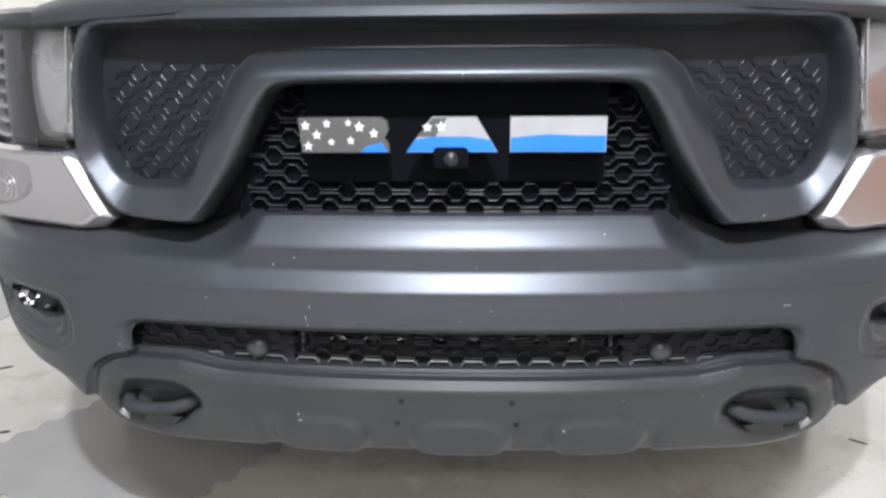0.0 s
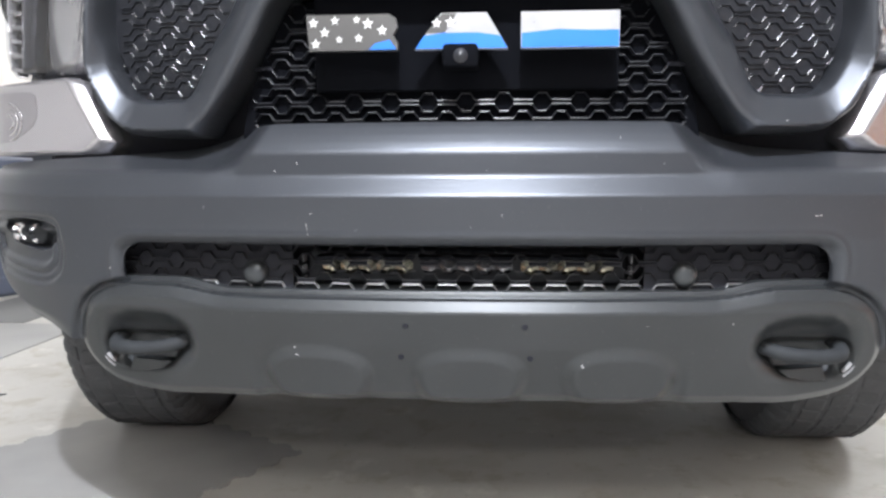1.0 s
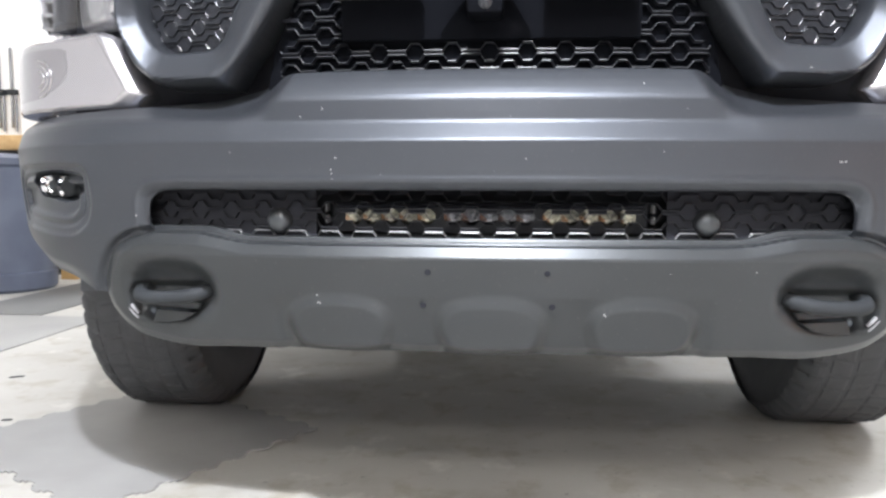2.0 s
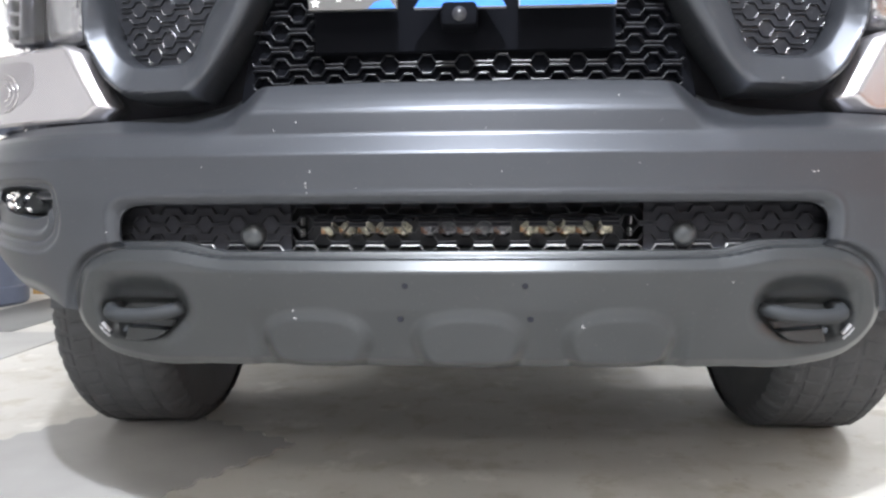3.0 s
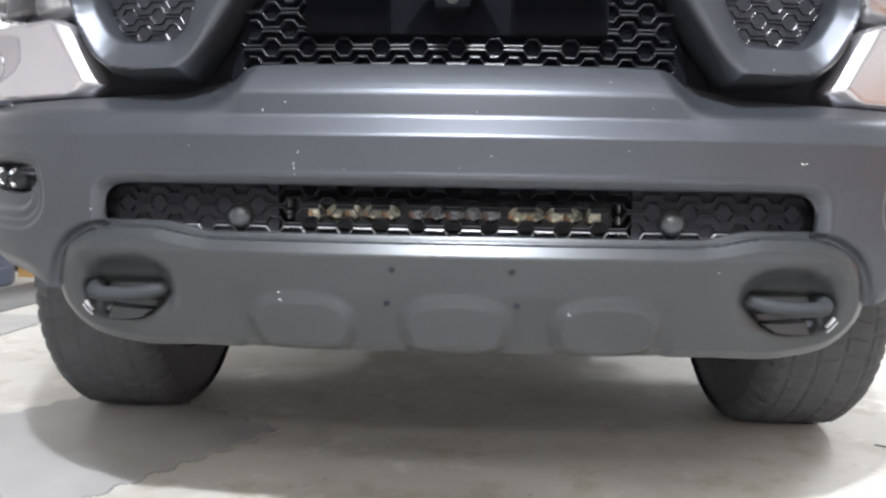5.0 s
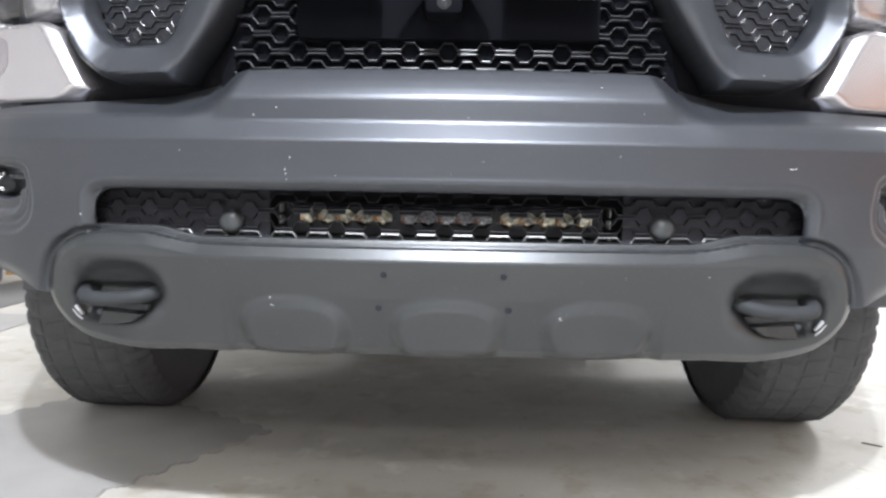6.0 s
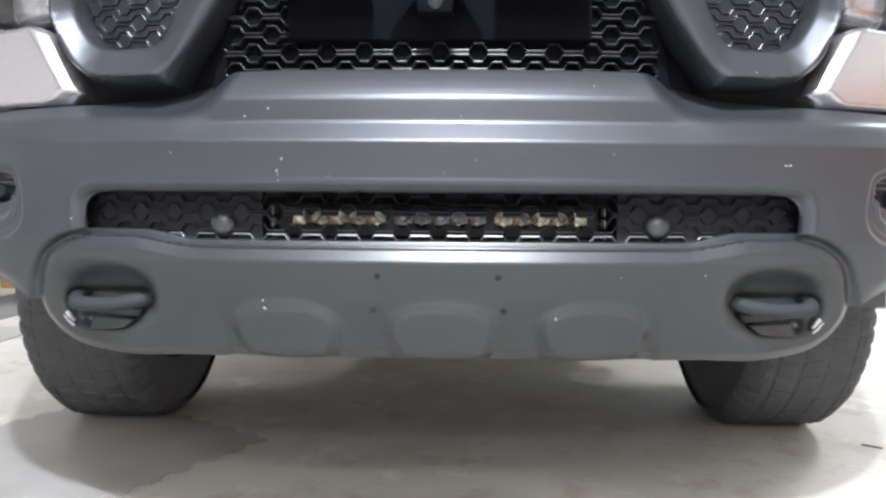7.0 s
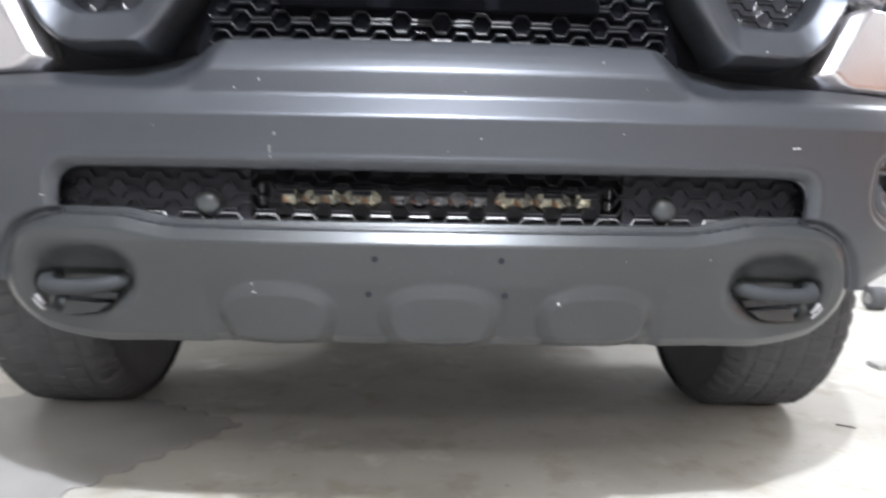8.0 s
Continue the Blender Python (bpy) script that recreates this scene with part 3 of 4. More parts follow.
slab("blue_band", [(-0.145, EB + 0.001), (-0.103, EB + 0.001), (-0.113, EB + 0.015), (-0.135, EB + 0.010)], YE - 0.001, YE + 0.004, M_BLUE, b1, "blue corner")
slab("blue_band", [(-0.074, EB + 0.001), (0.064, EB + 0.001), (0.053, EB + 0.019), (0.02, EB + 0.024), (-0.03, EB + 0.024), (-0.061, EB + 0.020)], YE - 0.001, YE + 0.004, M_BLUE, b2, "blue band")
slab("blue_band", [(0.085, EB + 0.001), (0.228, EB + 0.001), (0.228, EB + 0.025), (0.19, EB + 0.025), (0.14, EB + 0.027), (0.085, EB + 0.022)], YE - 0.001, YE + 0.004, M_BLUE, b3, "blue band")
slab("grey_corner", [(-0.058, EB + 0.024), (-0.03, EB + 0.024), (-0.012, ET - 0.001), (-0.034, ET - 0.001)], YE - 0.001, YE + 0.004, M_GREY, b2)
for cx, cz, r in ((-0.229, 0.041, 0.008), (-0.226, 0.010, 0.008), (-0.212, 0.027, 0.008), (-0.196, 0.044, 0.007), (-0.190, 0.016, 0.006), (-0.163, 0.045, 0.006), (-0.160, 0.018, 0.007), (-0.146, 0.039, 0.009), (-0.124, 0.029, 0.008)):
    slab("star", star(cx, EB + cz, r), YE - 0.0015, YE + 0.002, M_STAR, b1)
for cx, cz, r in ((-0.042, 0.038, 0.008), (-0.021, 0.039, 0.009)):
    slab("star", star(cx, EB + cz, r), YE - 0.0025, YE + 0.002, M_STAR, b2)
bm = bmesh.new()
box(bm, -0.035, 0.022, Y0 + 0.03, Y0 + 0.09, 0.945, 0.982, 0.008)
fc = part("front_camera", bm, M_SMOOTH, truck, "small black front camera housing")
v, f = revolve([(-0.006, 0.0), (-0.005, 0.006), (0.0, 0.011), (0.01, 0.012)], (-0.006, Y0 + 0.03, 0.962), "y", 20)
from_mesh("camera_lens", v, f, M_MESH, fc)

# auxiliary light bar behind the slot
lb = box_part("light_bar", (-0.268, 0.262, Y0 + 0.124, Y0 + 0.19, 0.604, 0.657), M_BLACK, truck, "slim black auxiliary light bar behind the lower grille")


def square_bowl(cx, cz, hw, hh, y, depth):
    """A shallow four-cornered reflector with rounded corners, open towards the front."""
    v, f, n = [], [], 8
    rings = ((0.0, 0.98), (0.55, 0.62), (1.0, 0.22))
    for d, k in rings:
        for q in range(n):
            a = (q + 0.5) * math.tau / n
            c, e = math.cos(a), math.sin(a)
            r = (abs(c) ** 6 + abs(e) ** 6) ** (-1 / 6)
            v.append((cx + hw * k * r * c, y + depth * d, cz - 0.62 * hh * (1 - k) + hh * k * r * e))
    for i in range(len(rings) - 1):
        f += [(i * n + q, i * n + (q + 1) % n, (i + 1) * n + (q + 1) % n, (i + 1) * n + q) for q in range(n)]
    f.append(tuple(range(2 * n, 3 * n)))
    return v, f


for a, b, m in ((-0.243, -0.089, M_LED), (-0.075, 0.077, M_LED2), (0.090, 0.242, M_LED)):
    box_part("led_section", (a, b, Y0 + 0.1235, Y0 + 0.130, 0.612, 0.650), M_BLACK, lb, "", 0.001)
    for k in range(5):
        hw = (b - a) / 10
        v, f = square_bowl(a + (2 * k + 1) * hw, 0.632, hw, 0.0135, Y0 + 0.116, 0.006)
        from_mesh("reflector", v, f, m, lb, smooth=False)
    box_part("bezel", (a - 0.004, b + 0.004, Y0 + 0.080, Y0 + 0.125, 0.6470, 0.652), M_PANEL, lb, "", 0.001)

# headlamps and the silver panels below them
TRIM = [(0.601, 0.842), (0.632, 0.819), (0.92, 0.822), (1.22, 0.83), (1.20, 0.958), (0.90, 0.952), (0.69, 0.955), (0.667, 0.947)]
HEAD = [(0.672, 0.960), (0.75, 0.962), (0.845, 0.961), (0.868, 1.0), (0.880, 1.09), (0.885, 1.18), (0.632, 1.18), (0.644, 1.06)]


def trim_shape(sgn):
    def shape(s, z, d):
        x = arc_x(s)
        inner = np.minimum((s - 0.601) * 0.847 - (z - 0.842) * 0.532, (s - 0.601) * 0.596 + (z - 0.842) * 0.803)
        off = 0.072 - 0.06 * sm(0.72, 1.0, x) + 0.019 * (1 - np.clip(inner / 0.026, 0, 1)) + 0.006 * (1 - np.clip(d / 0.006, 0, 1))
        return sgn * x, Y0 + sweep(x) + off, z
    return shape


def lens_shape(sgn, o):
    def shape(s, z, d):
        x = arc_x(s)
        return sgn * x, Y0 + sweep(x) - 0.055 * sm(0.72, 1.0, x) + o + 0.02 * (1 - np.clip(d / 0.015, 0, 1)) ** 2 + 0.08 * (z - 1.0), z
    return shape


def barrel_shape(sgn):
    """A reflector bowed like a barrel behind the lens."""
    def shape(s, z, d):
        x, y, z = lens_shape(sgn, 0.098)(s, z, d)
        return x, y + 0.009 * np.clip(((s - 0.71) / 0.06) ** 2, 0, 1.5) + 0.014 * ((z - 1.08) / 0.1) ** 2, z
    return shape


def pillar_shape(sgn):
    """A half-round upright behind the lens."""
    def shape(s, z, d):
        x, y, z = lens_shape(sgn, 0.094)(s, z, np.full_like(d, 1.0))
        return x, y - 0.010 * np.sqrt(np.clip(d / 0.022, 0, 1)), z
    return shape


def signal_shape(sgn):
    """The turn signal lies a hair proud of the silver panel."""
    def shape(s, z, d):
        x, y, z = trim_shape(sgn)(s, z, np.full_like(d, 1.0))
        return x, y - 0.0004 - 0.001 * np.clip(d / 0.004, 0, 1), z
    return shape


for side in (-1, 1):
    sk = (0, 0.05, 0)
    field("headlamp_panel", chaikin(TRIM, 2, 0.06), (0.005, 0.004), trim_shape(side), M_TRIM, truck, [], sk, "glossy silver panel below the headlamp")
    hd = field("headlamp", chaikin(HEAD, 2, 0.1), (0.008, 0.008), lens_shape(side, 0.15), M_BLACK, truck, [], sk, "headlamp with chrome reflectors behind a clear lens")
    field("lens", chaikin(HEAD, 2, 0.1), (0.008, 0.008), lens_shape(side, 0.066), M_GLASS, hd, [], (0, 0.06, 0), "clear plastic lens")
    field("reflector_panel", chaikin([(0.684, 0.970), (0.788, 0.972), (0.790, 1.02), (0.784, 1.09), (0.764, 1.175), (0.652, 1.175), (0.657, 1.06)], 2, 0.1), (0.006, 0.006), barrel_shape(side), M_PANE, hd, [], (0, 0.03, 0), "pale frosted reflector")
    field("lamp_pillar", chaikin([(0.792, 0.970), (0.838, 0.972), (0.836, 1.08), (0.822, 1.175), (0.768, 1.175), (0.788, 1.09), (0.794, 1.02)], 2, 0.1), (0.005, 0.006), pillar_shape(side), M_PILLAR, hd, [], (0, 0.03, 0), "smoked chrome pillar between the bowls")
    field("lamp_bezel", chaikin([(0.862, 0.968), (0.880, 1.0), (0.888, 1.09), (0.888, 1.176), (0.868, 1.176), (0.866, 1.09), (0.858, 1.0)], 2, 0.1), (0.004, 0.006), lens_shape(side, 0.082), M_PANE, hd, [], (0, 0.03, 0), "pale frosted edge of the lamp")
    for i in range(8):
        z = 0.974 + i * 0.0262
        bm = bmesh.new()
        quads = []
        for k in range(7):
            s, lift = 0.832 + k * 0.0065, 0.006 * (k / 6) ** 2
            x = float(arc_x(np.array([s]))[0])
            y = Y0 + float(sweep(x)) + 0.088 - 0.055 * float(sm(0.72, 1.0, x)) + 0.08 * (z - 1.0) + 0.006 * (1 - k / 6)
            quads.append([bm.verts.new((side * x, y + a, z + lift + b)) for a, b in ((0.0, 0.0), (0.002, 0.007), (0.05, 0.013), (0.05, 0.0))])
        for q0, q1 in zip(quads, quads[1:]):
            for j in range(4):
                bm.faces.new((q0[j], q0[(j + 1) % 4], q1[(j + 1) % 4], q1[j]))
        part("lamp_fin", bm, M_PANE, hd)
    # smoked turn signal at the outer end of the silver panel, with ribbed rings
    sg = field("turn_signal", chaikin([(0.781, 0.934), (0.779, 0.890), (0.793, 0.873), (0.819, 0.860), (0.866, 0.846), (1.0, 0.842), (1.02, 0.936), (0.90, 0.937)], 2, 0.15), (0.005, 0.004), signal_shape(side), M_SIGNAL, truck, [], (0, 0.004, 0), "smoked silver turn signal with ribbed rings")
    for r in (0.014, 0.024, 0.034):
        bm = bmesh.new()
        ring = []
        for k in range(21):
            a = math.pi * (0.5 + k / 20)
            u, w = np.array([0.868 + 1.25 * r * math.cos(a)]), np.array([0.883 + r * math.sin(a)])
            ring.append([float(q[0]) for q in signal_shape(side)(u, w, np.array([0.02]))])
        tube(bm, ring, 0.0016, 6)
        part("ring", bm, M_PANE, sg)
    bm = bmesh.new()
    tube(bm, [(side * x, Y0 + float(sweep(x)) + 0.062 + 0.08 * (z - 1.0), z) for x, z in ((0.660, 1.01), (0.654, 1.05), (0.649, 1.10), (0.643, 1.165))], 0.0022, 8)
    part("bright_strip", bm, M_PANE, hd, "thin bright strip")
    # fog lamp in its pocket
    fx = float(arc_x(np.array([0.778]))[0])
    fy = Y0 + float(sweep(fx))
    bm = bmesh.new()
    geo = bmesh.ops.create_uvsphere(bm, u_segments=24, v_segments=12, radius=1)["verts"]
    for q in geo:
        q.co = Vector((side * fx + q.co.x * 0.062, fy + 0.075 + q.co.y * 0.03, 0.682 + q.co.z * 0.030))
    fg = part("fog_lamp", bm, M_HOOK, truck, "small fog lamp with chrome bowls")
    for dx, dz, r in ((0.030, 0.004, 0.016), (-0.004, 0.000, 0.018)):
        v, f = revolve([(-0.004, r), (-0.002, r * 0.92), (0.006, r * 0.7), (0.010, r * 0.35), (0.0105, 0.0)], (side * (fx + dx), fy + 0.043, 0.680 + dz), "y", 20)
        from_mesh("bowl", v, f, M_CHROME, fg, "chrome lamp bowl")
    bm = bmesh.new()
    geo = bmesh.ops.create_uvsphere(bm, u_segments=20, v_segments=10, radius=0.010)["verts"]
    for q in geo:
        q.co += Vector((side * (fx - 0.050), fy + 0.040, 0.682))
    part("bulb_shield", bm, M_DIM, fg)

# hood, fenders and body behind
hv, hf = [], []
hx = np.linspace(-0.70, 0.70, 57)
rows = [(0.05, 1.178), (0.038, 1.186), (0.036, 1.197), (0.045, 1.208), (0.07, 1.217), (0.20, 1.235), (0.6, 1.27), (1.2, 1.30), (1.75, 1.32)]
for d, z in rows:
    for x in hx:
        hv.append((x, Y0 + float(sweep(x)) * (1 - d / 2) + 0.02 * sm(0.4, 0.65, abs(x)) + d, z - 0.02 * (abs(x) / 0.7) ** 2 + 0.02 * sm(0.25, 0.32, abs(x)) * min(1, d * 3)))
nx = len(hx)
hf = [(r * nx + c, r * nx + c + 1, (r + 1) * nx + c + 1, (r + 1) * nx + c) for r in range(len(rows) - 1) for c in range(nx - 1)]
from_mesh("hood", hv, hf, M_BODY, truck, "satin grey hood")
for side in (-1, 1):
    fv, ff = [], []
    ss = np.linspace(0.706, 1.27, 30)
    for d, z in ((0.055, 1.168), (0.045, 1.178), (0.05, 1.19), (0.08, 1.20), (0.5, 1.225), (1.75, 1.27)):
        for s in ss:
            x = float(arc_x(np.array([s]))[0])
            fv.append((side * x, max(Y0 + float(sweep(x)) * (1 - d / 2) + 0.03 + d, 0), z - 0.10 * max(0, (x - 0.85) / 0.22) ** 2))
    ns = len(ss)
    ff = [(r * ns + c, r * ns + c + 1, (r + 1) * ns + c + 1, (r + 1) * ns + c) for r in range(5) for c in range(ns - 1)]
    fe = from_mesh("fender", fv, ff, M_BODY, truck, "satin grey front fender")
    arch = [(AY + 0.52 * math.cos(a), 0.42 + 0.52 * math.sin(a)) for a in np.linspace(0, math.pi, 25)]
    skin = [(3.05, 0.50), (3.05, 1.16), (1.9, 1.14), (1.86, 1.0), (1.86, 0.80)] + [(y, z) for y, z in reversed(arch)]
    field("side_panel", skin, (0.02, 0.02), lambda u, v, d, s=side: (s * (1.085 - 0.03 * ((v - 0.8) / 0.4) ** 2 - 0.012 * (1 - np.clip(d / 0.03, 0, 1)) ** 2), u, v), M_BODY, fe, [], (-side * 0.05, 0, 0))
    bm = bmesh.new()
    lin = [(AY + 0.53 * math.cos(a), 0.42 + 0.53 * math.sin(a)) for a in np.linspace(0, math.pi, 25)]
    a0 = [bm.verts.new((side * 1.03, y, z)) for y, z in lin]
    a1 = [bm.verts.new((side * 0.60, y, z)) for y, z in lin]
    for k in range(24):
        bm.faces.new((a0[k], a0[k + 1], a1[k + 1], a1[k]))
    part("wheel_liner", bm, M_DEEP, fe)
box_part("cab_body", (-1.02, 1.02, 2.92, 5.0, 0.5, 1.30), M_BODY, truck, "satin grey cab body", 0.05)
box_part("underbody", (-0.66, 0.66, Y0 + 0.3, 5.0, 0.44, 0.56), M_DEEP, truck, "dark underbody pan", 0.02)
bm = bmesh.new()
tube(bm, [(-0.75, AY, 0.40), (0.75, AY, 0.40)], 0.045)
part("axle", bm, M_DEEP, truck)

# wheels


def wheel(side):
    c = (side * CX - 0.011, AY, AZ)
    prof = [(-0.10, 0.235), (-0.135, 0.245), (-0.158, 0.29), (-0.163, 0.335), (-0.156, 0.375), (-0.142, 0.404), (-0.12, 0.414), (0.12, 0.414), (0.142, 0.404), (0.156, 0.375), (0.163, 0.335), (0.158, 0.29), (0.135, 0.245), (0.10, 0.235)]
    rim = [(-0.11, 0.0), (-0.11, 0.08), (-0.05, 0.09), (-0.04, 0.20), (-0.10, 0.236), (0.10, 0.236), (0.07, 0.21), (0.05, 0.10), (0.08, 0.08), (0.08, 0.0)]
    v, f = revolve(rim, c, "x", 48, side)
    w = from_mesh("wheel", v, f, M_RIM, truck, "black alloy front wheel with knobbly tyre")
    prof = [(u * 0.905, r) for u, r in prof]
    v, f = revolve(prof, c, "x", 96, side)
    from_mesh("tyre", v, f, M_RUBBER, w, "wide black all-terrain tyre")
    # knobbly tread band: staggered blocks with shallow soft grooves and stepped shoulders
    n, na, us = 52, 624, np.concatenate([np.linspace(-0.158, -0.125, 6), np.linspace(-0.118, 0.118, 56), np.linspace(0.125, 0.158, 6)])
    rng = np.random.default_rng(5)
    lift = rng.uniform(-0.0008, 0.0012, (5, n))
    A, Ug = np.meshgrid(np.arange(na) * math.tau / na, us, indexing="ij")
    col = np.clip(((Ug + 0.158) / 0.0632).astype(int), 0, 4)
    ph = A * n / math.tau + 0.5 * (col % 2) + 4.0 * Ug * (1 - 2 * (col % 2))
    blk = np.floor(ph).astype(int) % n
    edge = np.minimum(np.minimum(ph % 1, 1 - ph % 1) * 0.059, np.minimum((Ug + 0.158) % 0.0632, 0.0632 - (Ug + 0.158) % 0.0632))
    groove = 1 - sm(0.002, 0.0062, edge)
    drop = 0.036 * np.clip((np.abs(Ug) - 0.108) / 0.05, 0, 1) ** 1.6
    lug = np.where(np.abs(Ug) > 0.115, 0.007 * (1 - sm(0.25, 0.42, np.abs(ph % 1 - 0.5))), 0.0)
    rad = 0.4165 + lift[col, blk] - 0.0065 * groove - drop + lug - np.where(np.abs(Ug) > 0.115, 0.004, 0.0)
    tv = [(c[0] + side * u * 0.98, c[1] + r * math.cos(a), c[2] + r * math.sin(a)) for u, a, r in zip(Ug.ravel(), A.ravel(), rad.ravel())]
    nu = len(us)
    tf = [(k * nu + q, k * nu + q + 1, (k + 1) % na * nu + q + 1, (k + 1) % na * nu + q) for k in range(na) for q in range(nu - 1)]
    from_mesh("tread", tv, tf, M_RUBBER, w)
    return w


for side in (-1, 1):
    wheel(side)

# stone chips and light brackets


def paint_chip(cx, cz, length, wide, lean, shape, parent):
    """A ragged fleck where the paint is gone, lying on the surface that shape gives."""
    py = float(shape(np.array([cx]), np.array([cz]), np.array([0.1]))[1][0])
    c, q = math.cos(lean), math.sin(lean)
    ring = [(-0.5, 0.1), (-0.25, -0.4), (0.1, -0.25), (0.5, -0.2), (0.3, 0.35), (-0.1, 0.5)]
    jit = [1 + 0.3 * math.sin(9 * k + 60 * cx + 90 * cz) for k in range(6)]
    slab("paint_chip", [(cx + 0.8 * (c * a * j * length - q * b * j * wide), cz + 0.8 * (q * a * j * length + c * b * j * wide)) for (a, b), j in zip(ring, jit)], py - 0.0007, py + 0.003, M_STAR, parent)


for cx, cz, ln, wd, an in ((-0.296, 0.791, 0.005, 0.0018, 2.2), (-0.26, 0.803, 0.004, 0.0018, 2.0), (0.034, 0.79, 0.002, 0.0015, 0.0), (0.057, 0.724, 0.0032, 0.0012, -0.4),
                           (0.532, 0.721, 0.009, 0.0016, -0.15), (0.539, 0.7215, 0.004, 0.0022, 0.4), (-0.590, 0.632, 0.0035, 0.0028, 1.0), (-0.235, 0.726, 0.005, 0.0014, 0.9), (-0.243, 0.708, 0.006, 0.0014, 1.5),
                           (-0.2425, 0.702, 0.003, 0.0022, 0.6), (-0.241, 0.6935, 0.0035, 0.001, 1.6), (-0.165, 0.70, 0.002, 0.001, 0.0), (0.262, 0.735, 0.0026, 0.001, -0.6), (-0.41, 0.735, 0.0022, 0.0016, 1.2),
                           (0.01, 0.705, 0.0014, 0.001, 0.0), (0.236, 0.84, 0.0026, 0.0016, 1.4), (0.30, 0.80, 0.0015, 0.001, 0.3)):
    paint_chip(cx, cz, ln, wd, an, cover_shape, cover)
for cx, cz, ln, wd, an in ((0.49, 0.865, 0.003, 0.0022, 0.2), (0.012, 1.088, 0.006, 0.0016, 1.3)):
    paint_chip(cx, cz, ln, wd, an, shell_shape, shell)
for cx, cz, ln, wd, an in ((-0.281, 0.503, 0.005, 0.0022, 1.3), (-0.279, 0.491, 0.005, 0.002, 0.6), (-0.276, 0.4895, 0.003, 0.0016, -0.8), (0.187, 0.478, 0.0055, 0.0022, 1.1), (0.1895, 0.476, 0.003, 0.002, 0.2), (0.42, 0.55, 0.003, 0.0018, 0.5), (0.285, 0.547, 0.0016, 0.0012, 0.0)):
    paint_chip(cx, cz, ln, wd, an, skid_shape, skid)
for cx in (-0.272, 0.268):
    for k in range(3):
        box_part("bracket_edge", (cx - 0.0009, cx + 0.0009, Y0 + 0.098, Y0 + 0.125, 0.602 + k * 0.019, 0.615 + k * 0.019), M_SILVER, lb, "", 0)

# ---- loose things ----


def puzzle_edge(a, b, n=16, amp=0.008):
    a, b = Vector(a), Vector(b)
    d = (b - a) / n
    o = Vector((d.y, -d.x)).normalized() * amp
    out = []
    for k in range(n):
        p = a + d * k
        s = 1 if k % 2 else -1
        out += [p, p + d * 0.18, p + d * 0.10 + o * s * 0.9, p + d * 0.3 + o * s * 1.25, p + d * 0.7 + o * s * 1.25, p + d * 0.9 + o * s * 0.9, p + d * 0.82]
    return out


def puzzle_mat(cs):
    pts = []
    for a, b in zip(cs, cs[1:] + cs[:1]):
        pts += puzzle_edge(a, b)
    bm = bmesh.new()
    f = bm.faces.new([bm.verts.new((p.x, p.y, 0.001)) for p in pts])
    g = bmesh.ops.extrude_face_region(bm, geom=[f])["geom"]
    for q in g:
        if isinstance(q, bmesh.types.BMVert):
            q.co.z = 0.005
    return part("foam_mat", bm, M_MAT, None, "", False)


tagged(puzzle_mat([(-0.840, 1.526), (-0.490, 2.086), (-1.100, 2.465), (-1.450, 1.905)]), "grey interlocking foam mat tile lying on the floor", "mat")

tagged(box_part("floor_mat", (-3.6, -2.03, 2.0, 3.66, 0.0, 0.006), M_PATCH, None, "", 0.002), "flat grey rubber floor mat", "mat", "grey floor mats")
tagged(box_part("floor_mat", (-2.93, -2.40, 3.69, 5.3, 0.0, 0.006), M_RUNNER, None, "", 0.002), "dark grey rubber floor runner beside the bin", "mat", "grey floor mats")

v, f = revolve([(0.0, 0.0), (0.0, 0.28), (0.02, 0.30), (0.12, 0.305), (0.13, 0.29), (0.80, 0.31), (0.82, 0.33), (0.86, 0.33), (0.88, 0.30), (0.90, 0.0)], (-3.27, 4.62, 0.0), "z", 40)
tagged(from_mesh("trash_can", v, f, M_BIN), "round blue plastic trash can on the floor", "bin")
bin_label = box_part("bin_label", (-3.24, -3.12, 4.305, 4.325, 0.52, 0.68), M_STAR, bpy.data.objects["trash_can"], "pale paper label", 0)
tagged(box_part("cardboard_box", (-3.202, -3.087, 5.093, 5.273, 0.0, 0.22), M_CARD, None, "", 0.004), "small orange-brown cardboard box on the floor", "box")
wb = tagged(new("workbench"), "workbench with a thick pine top and dark base", "bench")
wb.location = (-4.1, 5.8, 0)
box_part("bench_top", (-5.18, -2.98, 5.32, 6.48, 0.96, 1.07), M_WOOD, wb, "thick pine top")
box_part("base_panel", (-5.18, -3.10, 5.40, 6.45, 0.07, 0.96), M_BLACK, wb, "dark base panel")
for bx in (-5.1, -3.04):
    for by in (5.38, 6.42):
        box_part("leg", (bx - 0.05, bx + 0.05, by - 0.05, by + 0.05, 0, 0.96), M_WOOD, wb)
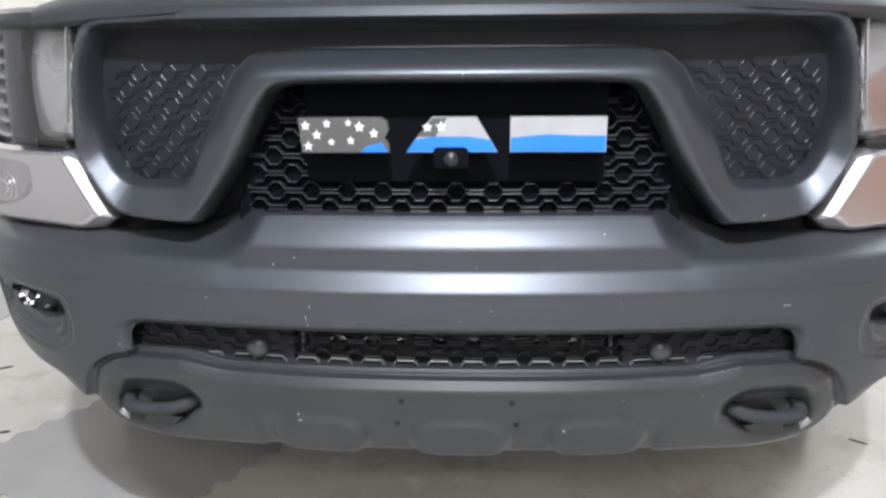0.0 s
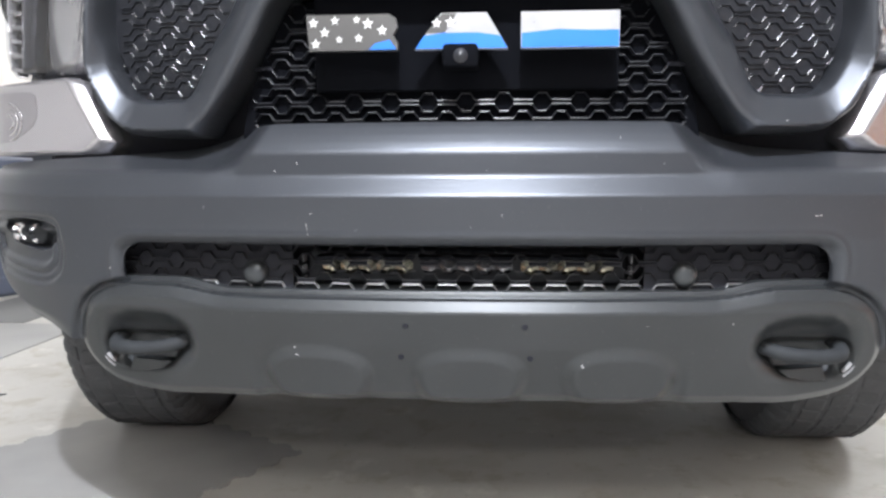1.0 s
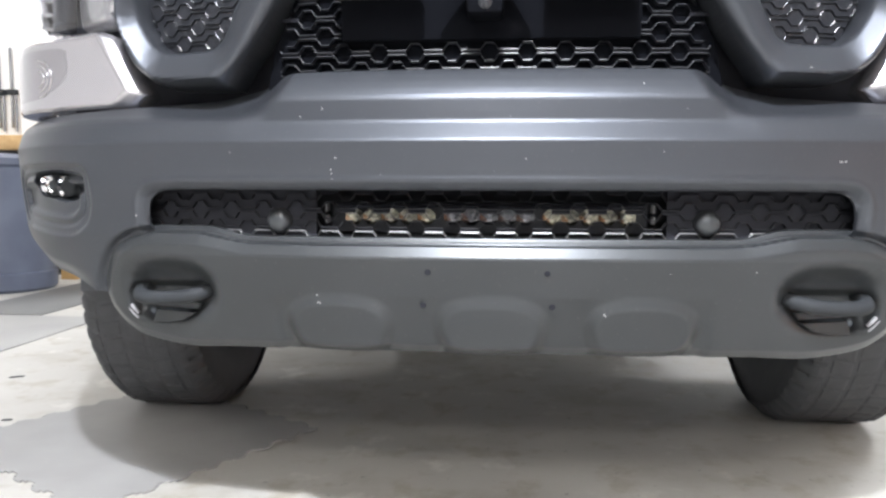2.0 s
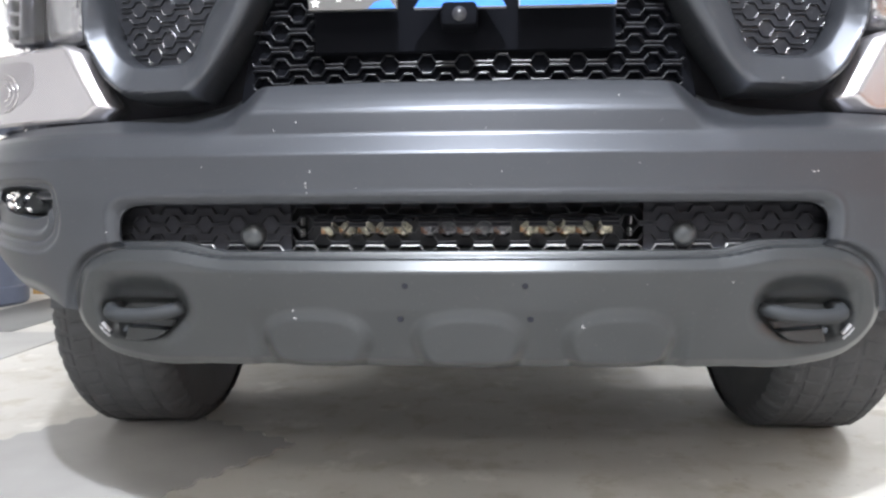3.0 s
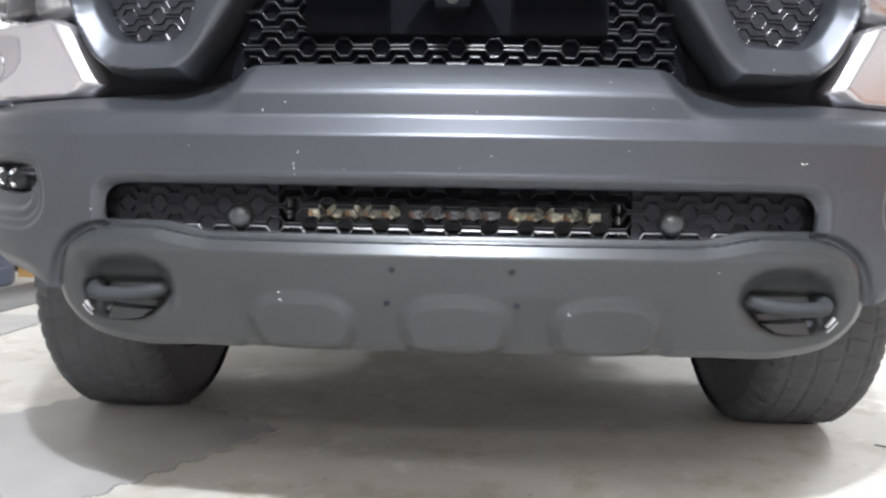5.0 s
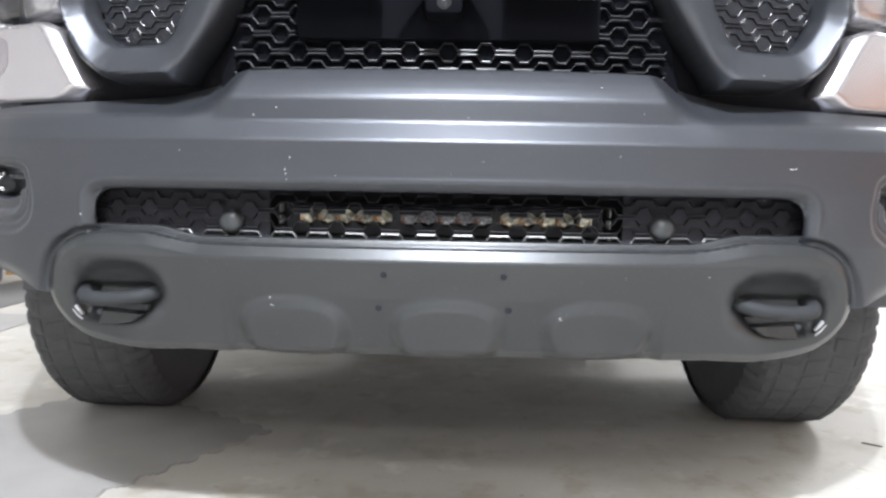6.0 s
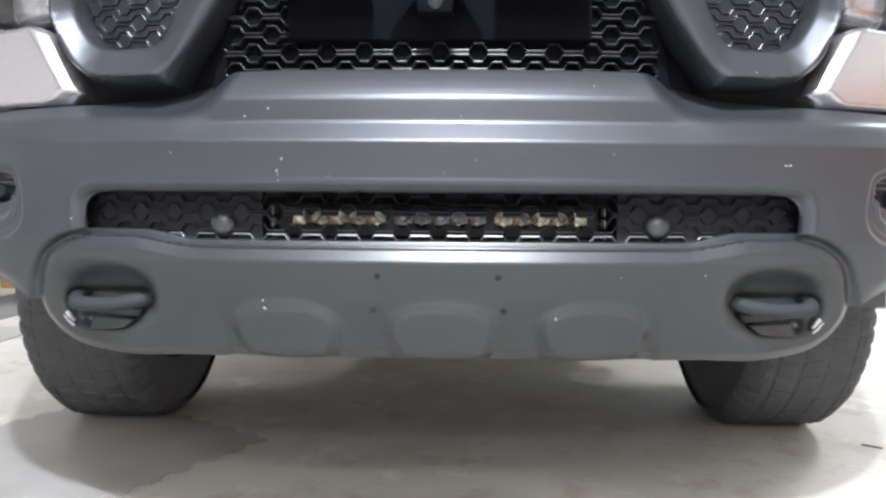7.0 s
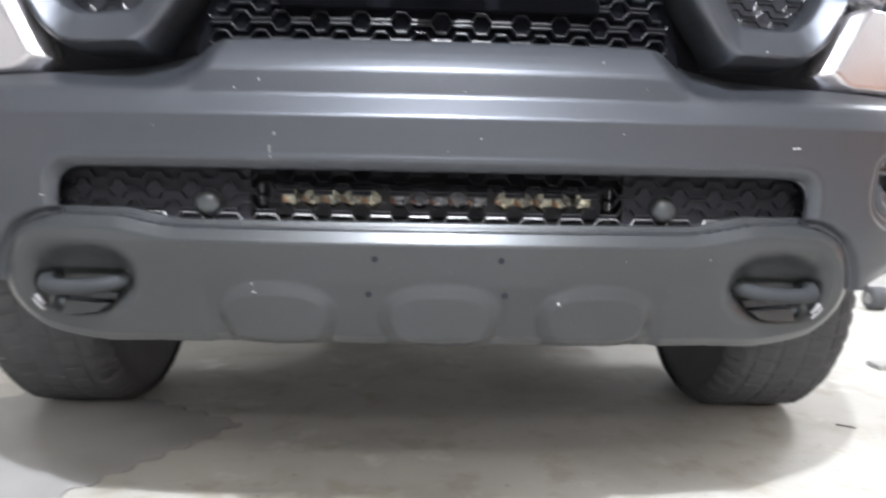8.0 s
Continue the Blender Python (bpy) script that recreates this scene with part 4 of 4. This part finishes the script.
for cx in (-4.62, -4.50):
    cl = tagged(new("bar_clamp"), "grey steel bar clamp hanging on the white wall", "clamp", "hanging clamps")
    cl.location = (cx, 6.46, 1.2)
    box_part("bar", (cx - 0.012, cx + 0.012, 6.455, 6.475, 1.22, 1.95), M_DIM, cl)
    box_part("jaw", (cx - 0.03, cx + 0.06, 6.43, 6.48, 1.52, 1.57), M_HOOK, cl)
    bm = bmesh.new()
    tube(bm, [(cx + 0.045, 6.455, 1.18), (cx + 0.045, 6.455, 1.56)], 0.01)
    part("screw", bm, M_DIM, cl)
tagged(box_part("floor_mat", (2.35, 4.55, 4.57, 5.45, 0.0, 0.02), M_PATCH, None, "", 0.004), "flat grey rubber floor mat along the side wall", "mat", "grey floor mats")
cw = tagged(new("rubber_wheel"), "small black rubber wheel with grey hub on the floor", "wheel")
cw.location = (2.40, 3.87, 0)
v, f = revolve([(-0.04, 0.03), (-0.045, 0.05), (-0.035, 0.062), (0.035, 0.062), (0.045, 0.05), (0.04, 0.03)], (2.40, 3.87, 0.062), "x", 32)
from_mesh("tyre", v, f, M_RUBBER, cw)
v, f = revolve([(-0.042, 0.0), (-0.042, 0.031), (0.042, 0.031), (0.042, 0.0)], (2.40, 3.87, 0.062), "x", 24)
from_mesh("hub", v, f, M_DIM, cw)
tagged(box_part("floor_plate", (1.64, 1.82, 2.68, 2.76, 0.0, 0.018), M_PATCH, None, "", 0.006), "small flat grey plastic plate lying on the floor", "plate")


def chip(cx, cy, along, length, wide, material, label, category):
    """A flat splinter with uneven ends."""
    bm = bmesh.new()
    c, q = math.cos(along), math.sin(along)
    ring = [(-0.5, -0.2), (-0.2, -0.5), (0.3, -0.38), (0.5, 0.1), (0.2, 0.5), (-0.35, 0.4)]
    lo = [bm.verts.new((cx + c * a * length - q * b * wide, cy + q * a * length + c * b * wide, 0.0)) for a, b in ring]
    hi = [bm.verts.new((v.co.x, v.co.y, 0.003)) for v in lo]
    bm.faces.new(hi)
    for k in range(6):
        bm.faces.new((lo[k], lo[(k + 1) % 6], hi[(k + 1) % 6], hi[k]))
    return tagged(part(category, bm, material, None, "", False), label, category)


chip(-1.703, 2.527, 0.5, 0.05, 0.014, M_HOOK, "small dark splinter lying on the cream floor", "splinter")
chip(-1.411, 2.078, 0.2, 0.03, 0.012, M_HOOK, "small dark splinter lying on the cream floor", "splinter")
chip(1.16, 2.10, -0.6, 0.05, 0.006, M_HOOK, "thin dark twig lying on the cream floor", "twig")
